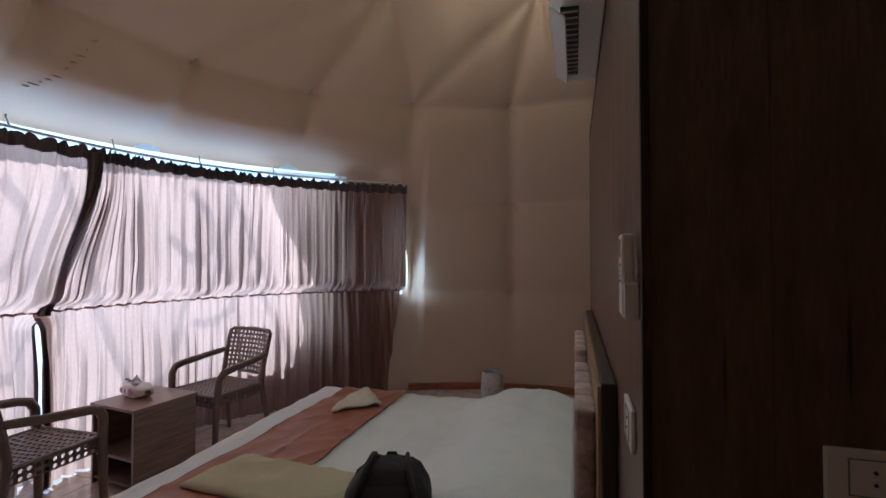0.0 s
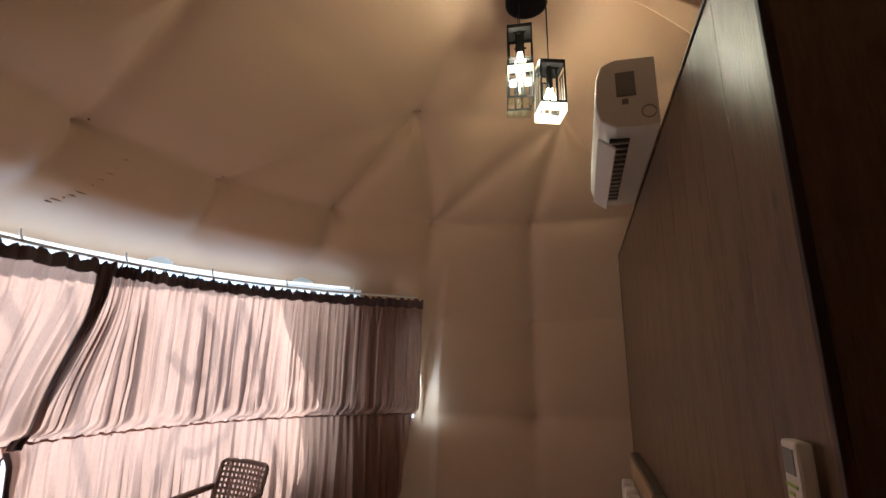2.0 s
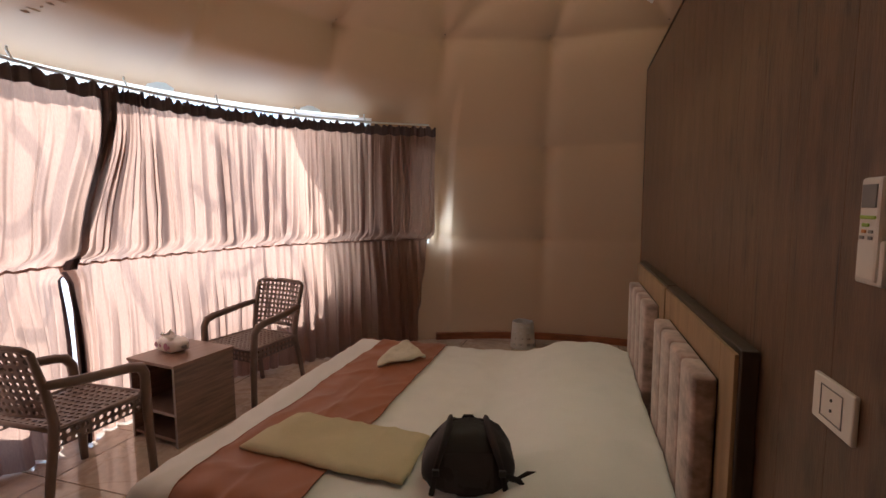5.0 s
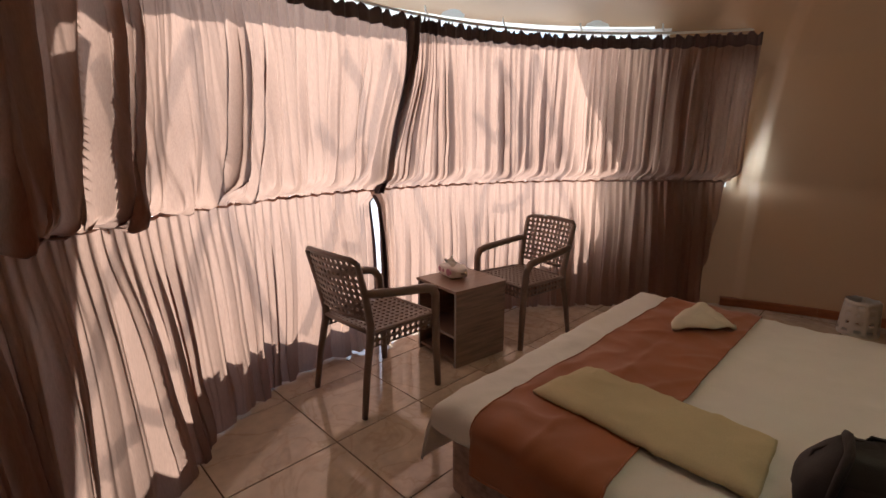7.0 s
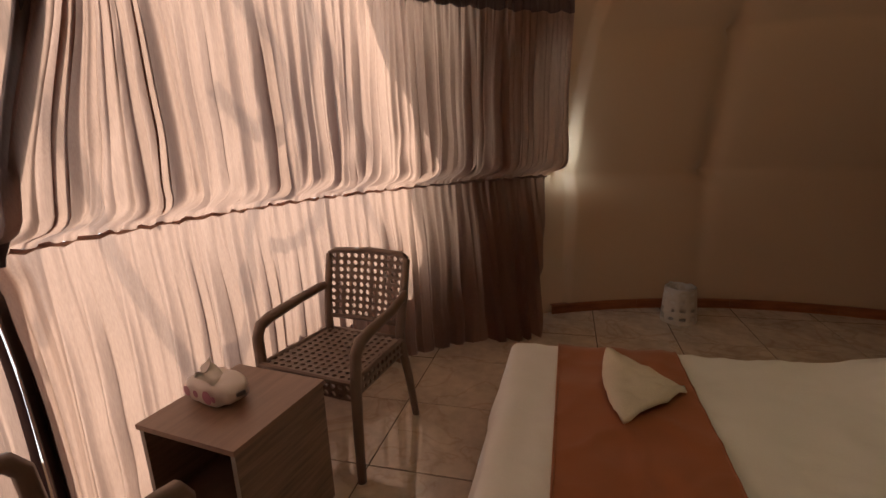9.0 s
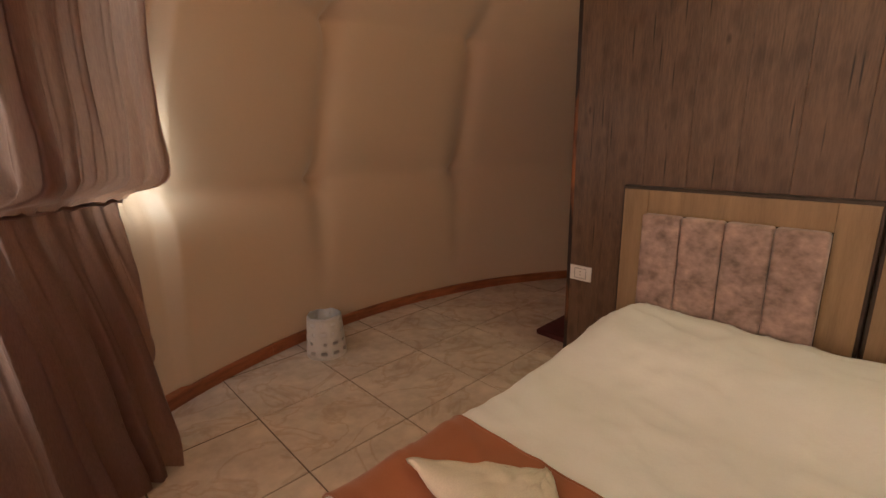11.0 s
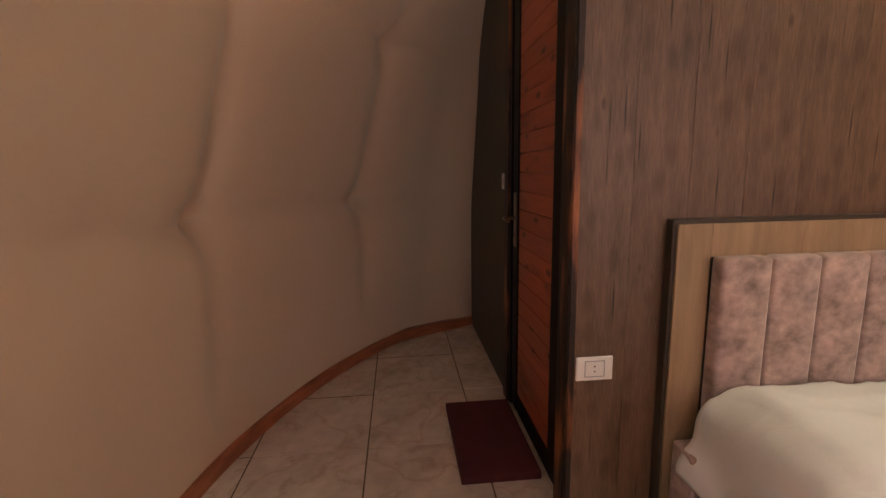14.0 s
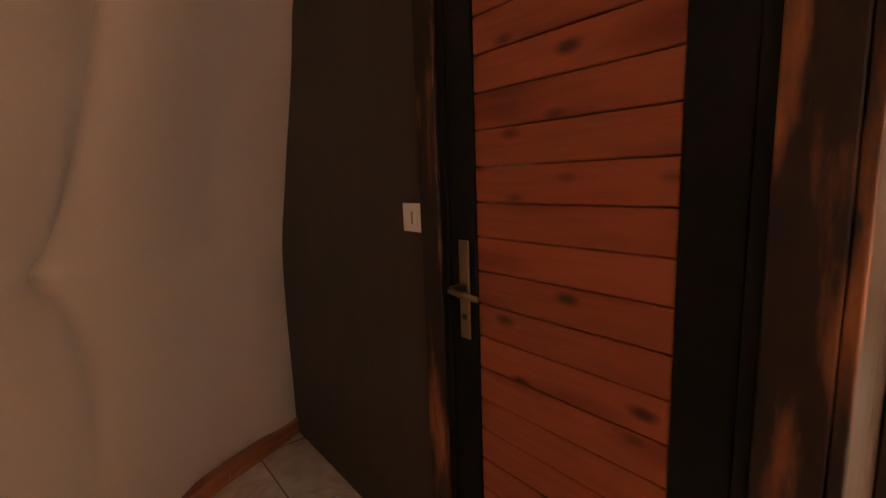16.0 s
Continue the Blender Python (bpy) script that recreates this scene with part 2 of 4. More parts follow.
ASH = mat("grey brown wood veneer", (0.23, 0.155, 0.118), 0.4, 0.75, 7, 0.2, 40, 0.05, 60, stretch=(0.5, 0.6, 9))
ASH_TOP = mat("brown wood veneer top", (0.27, 0.17, 0.125), 0.35, 0.3, 6, 0.12, 40, 0.05, 60, stretch=(7, 0.5, 3))
EDGEBAND = mat("pale grey edge band", (0.36, 0.33, 0.31), 0.4, 0.06, 9)
WHITE = mat("white plastic", (0.78, 0.76, 0.72), 0.35, 0.03, 8, 0.02, 90)
GREYP = mat("grey plastic", (0.22, 0.22, 0.22), 0.4, 0.05, 8)
DARKP = mat("dark plastic", (0.03, 0.03, 0.035), 0.4, 0.1, 8)
GREEN = mat("green print", (0.35, 0.55, 0.08), 0.5, 0.05, 8)
ORANGE = mat("orange print", (0.7, 0.3, 0.08), 0.5, 0.05, 8)
METAL = mat("dull brass", (0.27, 0.21, 0.14), 0.35, 0.15, 20, metal=1.0)
RAILW = mat("white rail", (0.75, 0.73, 0.70), 0.4, 0.06, 9)
MATRED = mat("dark red mat", (0.075, 0.012, 0.014), 0.95, 0.25, 20, 0.3, 220, 0.8, 300)
LACE = mat("white lace plastic", (0.66, 0.62, 0.57), 0.5, 0.08, 9)
BAGLINER = mat("thin bin bag", (0.70, 0.68, 0.66), 0.3, 0.1, 20, bump=0.4, bump_scale=40)
PACK = mat("white film packet", (0.74, 0.68, 0.64), 0.3, 0.08, 14, bump=0.3, bump_scale=30)
PACKPRINT = mat("mauve print", (0.40, 0.16, 0.24), 0.4, 0.2, 20)
PAPER = mat("soft tissue", (0.8, 0.77, 0.74), 0.9, 0.03, 30)
BULB = glow("lit bulb", (1.0, 0.86, 0.55), 220.0)
FROST = cloth_through("frosted lamp glass", (0.75, 0.78, 0.72), (0.90, 0.93, 0.84), 0.7, (1, 1, 1), 0.05)
LAMPGLASS = clear("lamp glass", (0.9, 0.92, 0.86), 0.12)
PVC = clear("clear pvc", (0.97, 0.98, 1.0), 0.03)
SHADE_FLAP = cloth_through("added shade flap", (0.80, 0.78, 0.76), (0.90, 0.87, 0.85), 0.75, (1, 1, 1), 0.1)
SHADOW_STRIP = clear("tinted shadow strip", (0.62, 0.64, 0.66), 0.05)
EARTH = mat("pale gravel ground", (0.78, 0.77, 0.75), 0.95, 0.2, 0.6, 0.15, 12, 0.5, 30)
SHADE_SKIN = cloth_through("added outer shade skin", (0.70, 0.70, 0.66), (0.72, 0.76, 0.70), 0.45)
STEEL = mat("galvanised tube", (0.5, 0.5, 0.5), 0.4, 0.1, 9, metal=1.0)
DARKPANEL = mat("dark brown panel", (0.06, 0.044, 0.031), 0.55, 0.25, 4, 0.15, 60, 0.1, 90, stretch=(5, 5, 0.6))
BUTTON = mat("dark brown button", (0.14, 0.085, 0.05), 0.6, 0.1, 30)
GREYFOOT = mat("dark gap board", (0.035, 0.027, 0.022), 0.7, 0.3, 9)


# ---- mesh helpers ----
def obj(name, bm, material, smooth=False):
    me = bpy.data.meshes.new(name)
    bmesh.ops.recalc_face_normals(bm, faces=bm.faces)
    if smooth:
        for f in bm.faces:
            f.smooth = True
    bm.to_mesh(me)
    bm.free()
    me.materials.append(material)
    return new(name, me)


def part(name, bm, material, parent, label="", smooth=False):
    ob = obj(name, bm, material, smooth)
    ob.parent = parent
    if label:
        tagged(ob, label)
    return ob


def thing(name, m, label, category, group="", kind=""):
    ob = new(name)
    ob.matrix_basis = m
    return tagged(ob, label, category, group, kind)


def box(bm, x0, x1, y0, y1, z0, z1, bevel=0.0, m=None):
    r = bmesh.ops.create_cube(bm, size=1)
    vs = r["verts"]
    for v in vs:
        v.co = Vector(((x0 + x1) / 2 + v.co.x * (x1 - x0), (y0 + y1) / 2 + v.co.y * (y1 - y0), (z0 + z1) / 2 + v.co.z * (z1 - z0)))
    if bevel:
        es = list({e for v in vs for e in v.link_edges})
        r2 = bmesh.ops.bevel(bm, geom=es, offset=bevel, segments=2, affect="EDGES", profile=0.5)
        vs = list({v for f in r2["faces"] for v in f.verts} | {v for v in vs if v.is_valid})
    if m is not None:
        for v in vs:
            v.co = m @ v.co
    return bm


def boxed(*a, **k):
    return box(bmesh.new(), *a, **k)


def tube(bm, pts, radius, sides=8, flat=1.0, closed=False):
    """A swept tube; radius may be one number or one per point. flat squeezes it across its own side axis."""
    pts = [Vector(p) for p in pts]
    n = len(pts)
    rad = [radius] * n if isinstance(radius, (int, float)) else radius
    rings = []
    up = None
    for i, p in enumerate(pts):
        a = pts[i - 1] if i or closed else p
        b = pts[(i + 1) % n] if i < n - 1 or closed else p
        d = (b - a).normalized()
        if up is None:
            up = Vector((0, 0, 1)) if abs(d.z) < 0.9 else Vector((1, 0, 0))
        side = d.cross(up).normalized()
        up = side.cross(d).normalized()
        ring = []
        for k in range(sides):
            w = 2 * math.pi * (k + 0.5) / sides
            ring.append(bm.verts.new(p + side * math.cos(w) * rad[i] * flat + up * math.sin(w) * rad[i]))
        rings.append(ring)
    for i in range(n if closed else n - 1):
        a, b = rings[i], rings[(i + 1) % n]
        for k in range(sides):
            bm.faces.new((a[k], a[(k + 1) % sides], b[(k + 1) % sides], b[k]))
    if not closed:
        bm.faces.new(rings[0][::-1])
        bm.faces.new(rings[-1])
    return bm


def lathe(bm, profile, sides=24, m=None):
    rings = []
    for r, z in profile:
        ring = [bm.verts.new((r * math.cos(2 * math.pi * k / sides), r * math.sin(2 * math.pi * k / sides), z)) for k in range(sides)]
        rings.append(ring)
    for a, b in zip(rings, rings[1:]):
        for k in range(sides):
            bm.faces.new((a[k], a[(k + 1) % sides], b[(k + 1) % sides], b[k]))
    bm.faces.new(rings[0][::-1])
    bm.faces.new(rings[-1])
    if m is not None:
        bmesh.ops.transform(bm, matrix=m, verts=bm.verts)
    return bm


def sheet(bm, nu, nv, f, skip=None):
    """A grid of f(u, v) with u and v from 0 to 1."""
    g = [[bm.verts.new(f(i / nu, j / nv)) for j in range(nv + 1)] for i in range(nu + 1)]
    for i in range(nu):
        for j in range(nv):
            if skip is None or not skip((i + 0.5) / nu, (j + 0.5) / nv):
                bm.faces.new((g[i][j], g[i + 1][j], g[i + 1][j + 1], g[i][j + 1]))
    return bm


def thicken(ob, t, offset=-1.0):
    md = ob.modifiers.new("thickness", "SOLIDIFY")
    md.thickness, md.offset = t, offset
    return ob


def smoothstep(a, b, x):
    t = min(1.0, max(0.0, (x - a) / (b - a)))
    return t * t * (3 - 2 * t)


# ---- the dome ----
CX, CY = 0.10, 2.30
WIN_A, WIN_B = -110.0, -25.5
WIN_Z0, WIN_Z1 = 0.52, 2.16
SEAM = -83.3
_zk = np.array([0.0, 1.0, 1.5, 1.93, 2.1, 2.4, 2.68, 2.95, 3.16, 3.32, 3.40, 3.43])
_rk = np.array([3.275, 3.275, 3.17, 2.98, 2.87, 2.56, 2.20, 1.70, 1.24, 0.76, 0.36, 0.0])
_zz = np.linspace(-0.2, 3.43, 727)
_r2 = np.interp(_zz, _zk, _rk ** 2)
_r2[20:-20] = np.convolve(_r2, np.ones(41) / 41, "same")[20:-20]


def dome_r(z):
    return math.sqrt(max(0.0, float(np.interp(z, _zz, _r2))))


def dome_z(r):
    """Height at which the dome has that radius, above the springing."""
    return float(np.interp(-r, -np.sqrt(np.maximum(_r2[260:], 0)), _zz[260:]))


def polar(az, r, z):
    a = radians(az)
    return Vector((CX + r * math.sin(a), CY + r * math.cos(a), z))


# anchor points of the liner and the lines between them
COLS = [-6.4 + 360 / 17 * k for k in range(17)]
ANCHOR_Z = (1.04, 1.93, 2.66)
row_pts = [[np.array(polar(a, dome_r(z), z)) for a in COLS] for z in ANCHOR_Z]
upper_pts = [np.array(polar(-39.6 + 360 / 8.5 * k, dome_r(3.12), 3.12)) for k in range(8)]
apex = np.array((CX, CY, 3.42))
up_edges, ring_edges = [], []
for k in range(17):
    up_edges.append((np.array(polar(COLS[k], dome_r(0.25), 0.25)), row_pts[0][k], 0.35))
    up_edges.append((row_pts[0][k], row_pts[1][k], 1.0))
    up_edges.append((row_pts[1][k], row_pts[2][k], 1.0))
    for r_, w_ in ((0, 0.95), (1, 0.85), (2, 1.0)):
        ring_edges.append((row_pts[r_][k], row_pts[r_][(k + 1) % 17], w_))
for k in range(8):
    up_edges.append((upper_pts[k], apex, 0.7))
    ring_edges.append((upper_pts[k], upper_pts[(k + 1) % 8], 0.6))
    near = sorted(range(17), key=lambda q: float(np.linalg.norm(row_pts[2][q] - upper_pts[k])))[:3]
    for q in near:
        up_edges.append((row_pts[2][q], upper_pts[k], 0.9))
all_nodes = [p for row in row_pts for p in row] + upper_pts
LEVELS = [0.0, 0.1, 0.2, 0.28, 0.4, WIN_Z0, 0.64, 0.74, 0.84, 0.92, 0.98, 1.04, 1.10, 1.18, 1.28, 1.38, 1.48, 1.58, 1.68, 1.77, 1.84,
          1.89, 1.93, 1.97, 2.02, 2.08, WIN_Z1, 2.195, 2.24, 2.29, 2.34, 2.41, 2.48, 2.54, 2.59, 2.63, 2.66, 2.69, 2.73, 2.78, 2.83, 2.88, 2.93,
          2.98, 3.02, 3.06, 3.09, 3.12, 3.15, 3.18, 3.22, 3.26, 3.30, 3.33, 3.36, 3.38, 3.395, 3.41, 3.42]
LEVELS = sorted(set(LEVELS) | {(p_ + q_) / 2 for p_, q_ in zip(LEVELS, LEVELS[1:])})
STEPS = 680
AZ = [-6.4 + 360 / STEPS * i for i in range(STEPS)]
AZ = [a - 360 if a > 180 else a for a in AZ]
P = np.array([[polar(a, dome_r(z), z) for z in LEVELS] for a in AZ])
flatp = P.reshape(-1, 3)


def reach(edges, soft):
    """How far the cloth is free of the nearest line: 0 on it, up to 1 away from it."""
    best = np.ones(len(flatp))
    for a, b, w_ in edges:
        ab = b - a
        t_ = np.clip(((flatp - a) @ ab) / (ab @ ab), 0, 1)
        d_ = np.linalg.norm(flatp - (a + t_[:, None] * ab), axis=1)
        d_ = np.maximum(0, d_ - 0.03 * np.sin(np.pi * t_))
        best = np.minimum(best, 1 - w_ * np.exp(-d_ / soft))
    return best


node_d = np.min(np.stack([np.linalg.norm(flatp - n_, axis=1) for n_ in all_nodes]), axis=0)
inward = 0.085 * reach(up_edges, 0.06) + 0.06 * reach(ring_edges, 0.075) + 0.07 * (1 - np.exp(-node_d / 0.16)) + 0.045 * (1 - np.exp(-node_d / 0.035)) - 0.14
inward = inward.reshape(STEPS, len(LEVELS))


def shade_flap_edge(z):
    """Bearing where the milky flap, added unseen over the far window end, begins."""
    return -48.5 - 5 * smoothstep(1.4, 2.1, z) - 3 * smoothstep(1.0, 0.5, z)


bm = bmesh.new()
grid = []
for i, a in enumerate(AZ):
    col = []
    for j, z in enumerate(LEVELS):
        d_ = inward[i, j]
        if z < 0.9:
            d_ *= 0.25 + 0.75 * smoothstep(0.1, 0.9, z)
        if z > 3.3:
            d_ *= smoothstep(3.42, 3.3, z)
        if WIN_A - 3 < a < WIN_B + 2 and z < 2.45:
            d_ *= 0.2 + 0.8 * smoothstep(2.15, 2.45, z)
        snug = smoothstep(46, 53, a) * smoothstep(68, 61, a)
        d_ = d_ * (1 - snug) + (0.195 + 0.12 * smoothstep(0.7, 1.9, z)) * snug
        p = P[i, j]
        n_ = Vector((CX, CY, min(z, 0.9 + 0.45 * max(0, z - 0.9)))) - Vector(p)
        n_.normalize()
        if a > -25.6 and a < -10:
            d_ -= 0.10 * math.exp(-(a + 25.6) / 2.6) * smoothstep(0.9, 1.1, z) * smoothstep(2.0, 1.75, z)
        if a > -116 and a < -27.5 and 2.0 < z < 2.43:
            d_ -= 0.21 * smoothstep(2.48, 2.17, z) * smoothstep(-27.5, -33, a) * smoothstep(-116, -112, a)
        q = Vector(p) + n_ * (d_ + 0.006 * noise.noise(Vector(p) * 2.6))
        col.append(bm.verts.new(q))
    grid.append(col)
for i in range(STEPS):
    az = AZ[i] + 180 / STEPS
    for j in range(len(LEVELS) - 1):
        zm = (LEVELS[j] + LEVELS[j + 1]) / 2
        if WIN_A < az < WIN_B and (0.2 if SEAM - 1 < az < SEAM + 9 else WIN_Z0 + 0.28 * smoothstep(-90, -104, az)) < zm < WIN_Z1 and (az < shade_flap_edge(zm) or (az < -50 and zm > 2.13) or (az < -40.5 and zm > 0.6) or (-28.4 < az < -26.9 and 1.0 < zm < 1.88)):
            continue
        n = (i + 1) % STEPS
        bm.faces.new((grid[i][j], grid[n][j], grid[n][j + 1], grid[i][j + 1]))
bm.faces.new([grid[i][-1] for i in range(STEPS)])
liner_tree = BVHTree.FromBMesh(bm)
liner = obj("wall_dome", bm, LINER, True)
tagged(liner, "tan fabric dome liner, tufted and creased between anchor points", "wall", kind="structure")

# covered buttons at the anchor points, and puckers beside the seams
for n_ in all_nodes:
    at, nrm, _i, _d = liner_tree.find_nearest(Vector(n_))
    if at.z < 2.4 or WIN_A - 4 < math.degrees(math.atan2(at.x - CX, at.y - CY)) < WIN_B and at.z < 2.2:
        continue
    inn = (Vector((CX, CY, min(at.z, 1.6))) - at).normalized()
    bm = bmesh.new()
    lathe(bm, [(0.007, -0.004), (0.0065, 0.001), (0.004, 0.002), (0.0005, 0.0025)], 10, Matrix.Translation(at) @ inn.to_track_quat("Z", "Y").to_matrix().to_4x4())
    part("anchor_button", bm, BUTTON, liner, "small dark anchor button", True)
for a0, z0, a1, z1, count, long in ((-87.4, 2.34, -84.8, 2.62, 10, 0.085), (-108, 2.4, -106, 2.55, 6, 0.06)):
    bm = bmesh.new()
    for k in range(count):
        f = k / (count - 1)
        mid = polar(a0 + (a1 - a0) * f, 1.0, z0 + (z1 - z0) * f)
        pts, rad = [], []
        for q in range(7):
            g = q / 6 - 0.5
            ll = long * (0.7 + 0.5 * math.sin(k * 2.1))
            da = math.degrees(g * ll / 2.5)
            p = polar(a0 + (a1 - a0) * f + da, dome_r(mid.z), mid.z + 0.35 * g * ll)
            at, nrm, _i, _d = liner_tree.find_nearest(p)
            pts.append(at + 0.005 * (at - Vector((CX, CY, 1.2))).normalized())
            rad.append(0.001 + 0.010 * math.cos(math.pi * g) ** 2)
        tube(bm, pts, rad, 6)
    part("pucker", bm, LINER, liner, "puckered seam in the cloth", True)

# unseen outer skin, added so that its cut-out limits the sun on the curtains
def shade_skin_r(z):
    return min(3.5, dome_r(z) + 0.235)


def shade_skin_open(az, z):
    return -115 < az < -46 and (0.1 if SEAM - 1 < az < SEAM + 16 else 0.3) < z < 2.16


bm = bmesh.new()
zs = [0.0, 0.1, 0.2] + [0.3 + 0.1 * k for k in range(18)] + [2.08] + [2.16, 2.28, 2.42, 2.55, 2.75, 2.95, 3.12, 3.25, 3.35, 3.41]
cg = [[bm.verts.new(polar(-180 + 1.5 * i, shade_skin_r(z), z + 0.12 * smoothstep(2.3, 3.4, z))) for z in zs] for i in range(240)]
for i in range(240):
    for j in range(len(zs) - 1):
        if not shade_skin_open(-180 + 1.5 * (i + 0.5), (zs[j] + zs[j + 1]) / 2):
            n = (i + 1) % 240
            bm.faces.new((cg[i][j], cg[n][j], cg[n][j + 1], cg[i][j + 1]))
bm.faces.new([cg[i][-1] for i in range(240)])
tagged(obj("wall_outer_shade_skin", bm, SHADE_SKIN, True), "unseen pale outer skin added to shade the curtains", "wall", kind="structure")

# window's clear sheet, with an added flap and strips that shade the curtain
window = tagged(new("window_1"), "wide curved clear window of the dome behind curtains", "window", kind="structure")
bm = bmesh.new()
sheet(bm, 60, 8, lambda u, v: polar(WIN_A + (WIN_B - WIN_A) * u, dome_r(WIN_Z0 + (WIN_Z1 - WIN_Z0) * v) + 0.205, WIN_Z0 - 0.03 + (WIN_Z1 - WIN_Z0 + 0.06) * v))
pane = part("pane", bm, PVC, window, "clear plastic sheet", True)
pane.visible_shadow = False
# unseen flap put here to fade the sun on the curtain
bm = bmesh.new()
sheet(bm, 40, 24, lambda u, v: (lambda z: polar(shade_flap_edge(z) + (-38.5 - shade_flap_edge(z)) * u, dome_r(z) + 0.10, z))(0.45 + 1.72 * v))
part("shade_flap", bm, SHADE_FLAP, window, "unseen milky flap added to soften the shade at the window end", True)


def strip(points, wide):
    """An unseen tinted strip, added for its shadow, along points of bearing and height."""
    n = 24
    a = np.interp(np.linspace(0, 1, n + 1), np.linspace(0, 1, len(points)), [p[0] for p in points])
    z = np.interp(np.linspace(0, 1, n + 1), np.linspace(0, 1, len(points)), [p[1] for p in points])
    for _ in range(3):
        a[1:-1], z[1:-1] = (a[:-2] + 2 * a[1:-1] + a[2:]) / 4, (z[:-2] + 2 * z[1:-1] + z[2:]) / 4
    bm = bmesh.new()

    def pt(u, v):
        k = round(u * n)
        h, g = max(0, k - 1), min(n, k + 1)
        da, dz = (a[g] - a[h]) * 0.058, z[g] - z[h]
        ll = math.hypot(da, dz) or 1.0
        off = (v - 0.5) * wide
        zz = z[k] + off * da / ll
        return polar(a[k] - off * dz / ll / 0.058, dome_r(zz) + 0.225, zz)
    sheet(bm, n, 1, pt)
    part("shadow_strip", bm, SHADOW_STRIP, window, "unseen milky strip added to cast a faint shadow", True)


# straight and curved strips, added to throw faint bands on the curtain
for k in range(3):
    a0 = -60.0 - 21 * k
    for a1 in (a0 - 10, a0 + 9):
        strip([(a0, 2.14), (a1, 0.75)], 0.055)
    strip([(a0 + 3, 1.55), (a0 + 1.2, 1.42), (a0 + 1.0, 1.26), (a0 - 2.5, 1.16), (a0 - 5, 1.2)], 0.06)
    strip([(a0 - 6, 2.1), (a0 - 3.4, 1.98), (a0 - 3.6, 1.82), (a0 - 6.4, 1.72), (a0 - 9, 1.86)], 0.06)

# ground outside
bm = bmesh.new()
bmesh.ops.create_circle(bm, cap_ends=True, radius=900, segments=64, matrix=Matrix.Translation((0, 0, -0.12)))
tagged(obj("ground", bm, EARTH), "pale gravel ground outside the dome", "ground", kind="structure")

# ---- bathroom partition ----
PX, PY0, PY1, PZ = 0.49, 1.50, 4.13, 2.27
partition = tagged(new("wall_partition"), "dark brown wood laminate partition behind the headboards", "wall", kind="structure")
part("core", boxed(PX + 0.012, PX + 0.08, PY0 + 0.012, PY1 - 0.02, 0, PZ - 0.004), GREYFOOT, partition)
w = (PY1 - PY0) / 14
plank_me = None
for k in range(14):
    if plank_me is None:
        p = part("plank", boxed(PX, PX + 0.014, 0.0004, w - 0.0004, 0.0, PZ, 0.0008), LAMINATE, partition)
        plank_me = p.data
    else:
        p = new("plank", plank_me)
        p.parent = partition
    p.location = (0, PY0 + k * w, 0)
part("top_trim", boxed(PX - 0.004, PX + 0.085, PY0, PY1, PZ + 0.001, PZ + 0.012, 0.002), BURNT, partition)
# short wall that faces the entrance
near_wall = tagged(new("wall_entrance_side"), "dark brown laminate side of the bathroom", "wall", kind="structure")
def under_dome(x, y):
    r = math.hypot(x - CX, y - CY)
    return min(PZ, dome_z(r) - 0.02) if r > dome_r(PZ) else PZ


for k in range(14):
    x0 = PX + 0.001 + k * 0.188
    top = under_dome(x0 + 0.188, PY0)
    part("plank", boxed(x0 + 0.0004, x0 + 0.1876, PY0 - 0.001, PY0 + 0.011, 0, top, 0.0006), LAMINATE, near_wall)
    part("core", boxed(max(x0, PX + 0.085), x0 + 0.188, PY0 + 0.0125, PY0 + 0.09, 0, top - 0.004), GREYFOOT, near_wall)
part("corner_trim", boxed(PX - 0.003, PX + 0.012, PY0 - 0.016, PY0 - 0.002, 0, PZ, 0.002), BURNT, near_wall, "scorched pine corner strip")

# unseen wall, added only to keep light off the dark entrance side
entry = tagged(new("wall_entrance"), "unseen dark brown laminate wall added to darken the entrance side", "wall", kind="structure")
for k in range(12):
    x0 = 0.95 + k * 0.188
    part("plank", boxed(x0 + 0.0012, x0 + 0.1868, 0.10, 0.16, 0, under_dome(x0 + 0.188, 0.10), 0.0015), LAMINATE, entry)

# wall with the bathroom door
door_wall = tagged(new("wall_bathroom"), "dark bathroom wall beside the plank door", "wall", kind="structure")
bm = bmesh.new()


def panel_pt(u, v, y):
    z = PZ * v
    far = CX + math.sqrt(dome_r(z) ** 2 - (y - CY) ** 2) - 0.005
    return Vector((1.405 + (far - 1.405) * u, y, z))


for yy in (PY1 - 0.012, PY1 - 0.07):
    sheet(bm, 2, 16, lambda u, v: panel_pt(u, v, yy))
part("panel", bm, DARKPANEL, door_wall, "dark brown panel")
part("header", boxed(PX + 0.07, 1.405, PY1 - 0.07, PY1 - 0.014, 2.06, PZ), GREYFOOT, door_wall)
part("trim", boxed(PX - 0.002, PX + 0.016, PY1 - 0.018, PY1 + 0.004, 0, PZ, 0.003), BURNT, door_wall, "narrow scorched pine corner strip")
part("trim", boxed(PX + 0.017, PX + 0.105, PY1 - 0.02, PY1 + 0.006, 0, 2.14, 0.004), BURNT, door_wall, "scorched pine door trim")
part("trim", boxed(1.325, 1.405, PY1 - 0.02, PY1 + 0.006, 0, 2.14, 0.004), BURNT, door_wall, "scorched pine door trim")
part("trim", boxed(PX + 0.106, 1.324, PY1 - 0.02, PY1 + 0.006, 2.06, 2.14, 0.004), BURNT, door_wall, "scorched pine door trim")

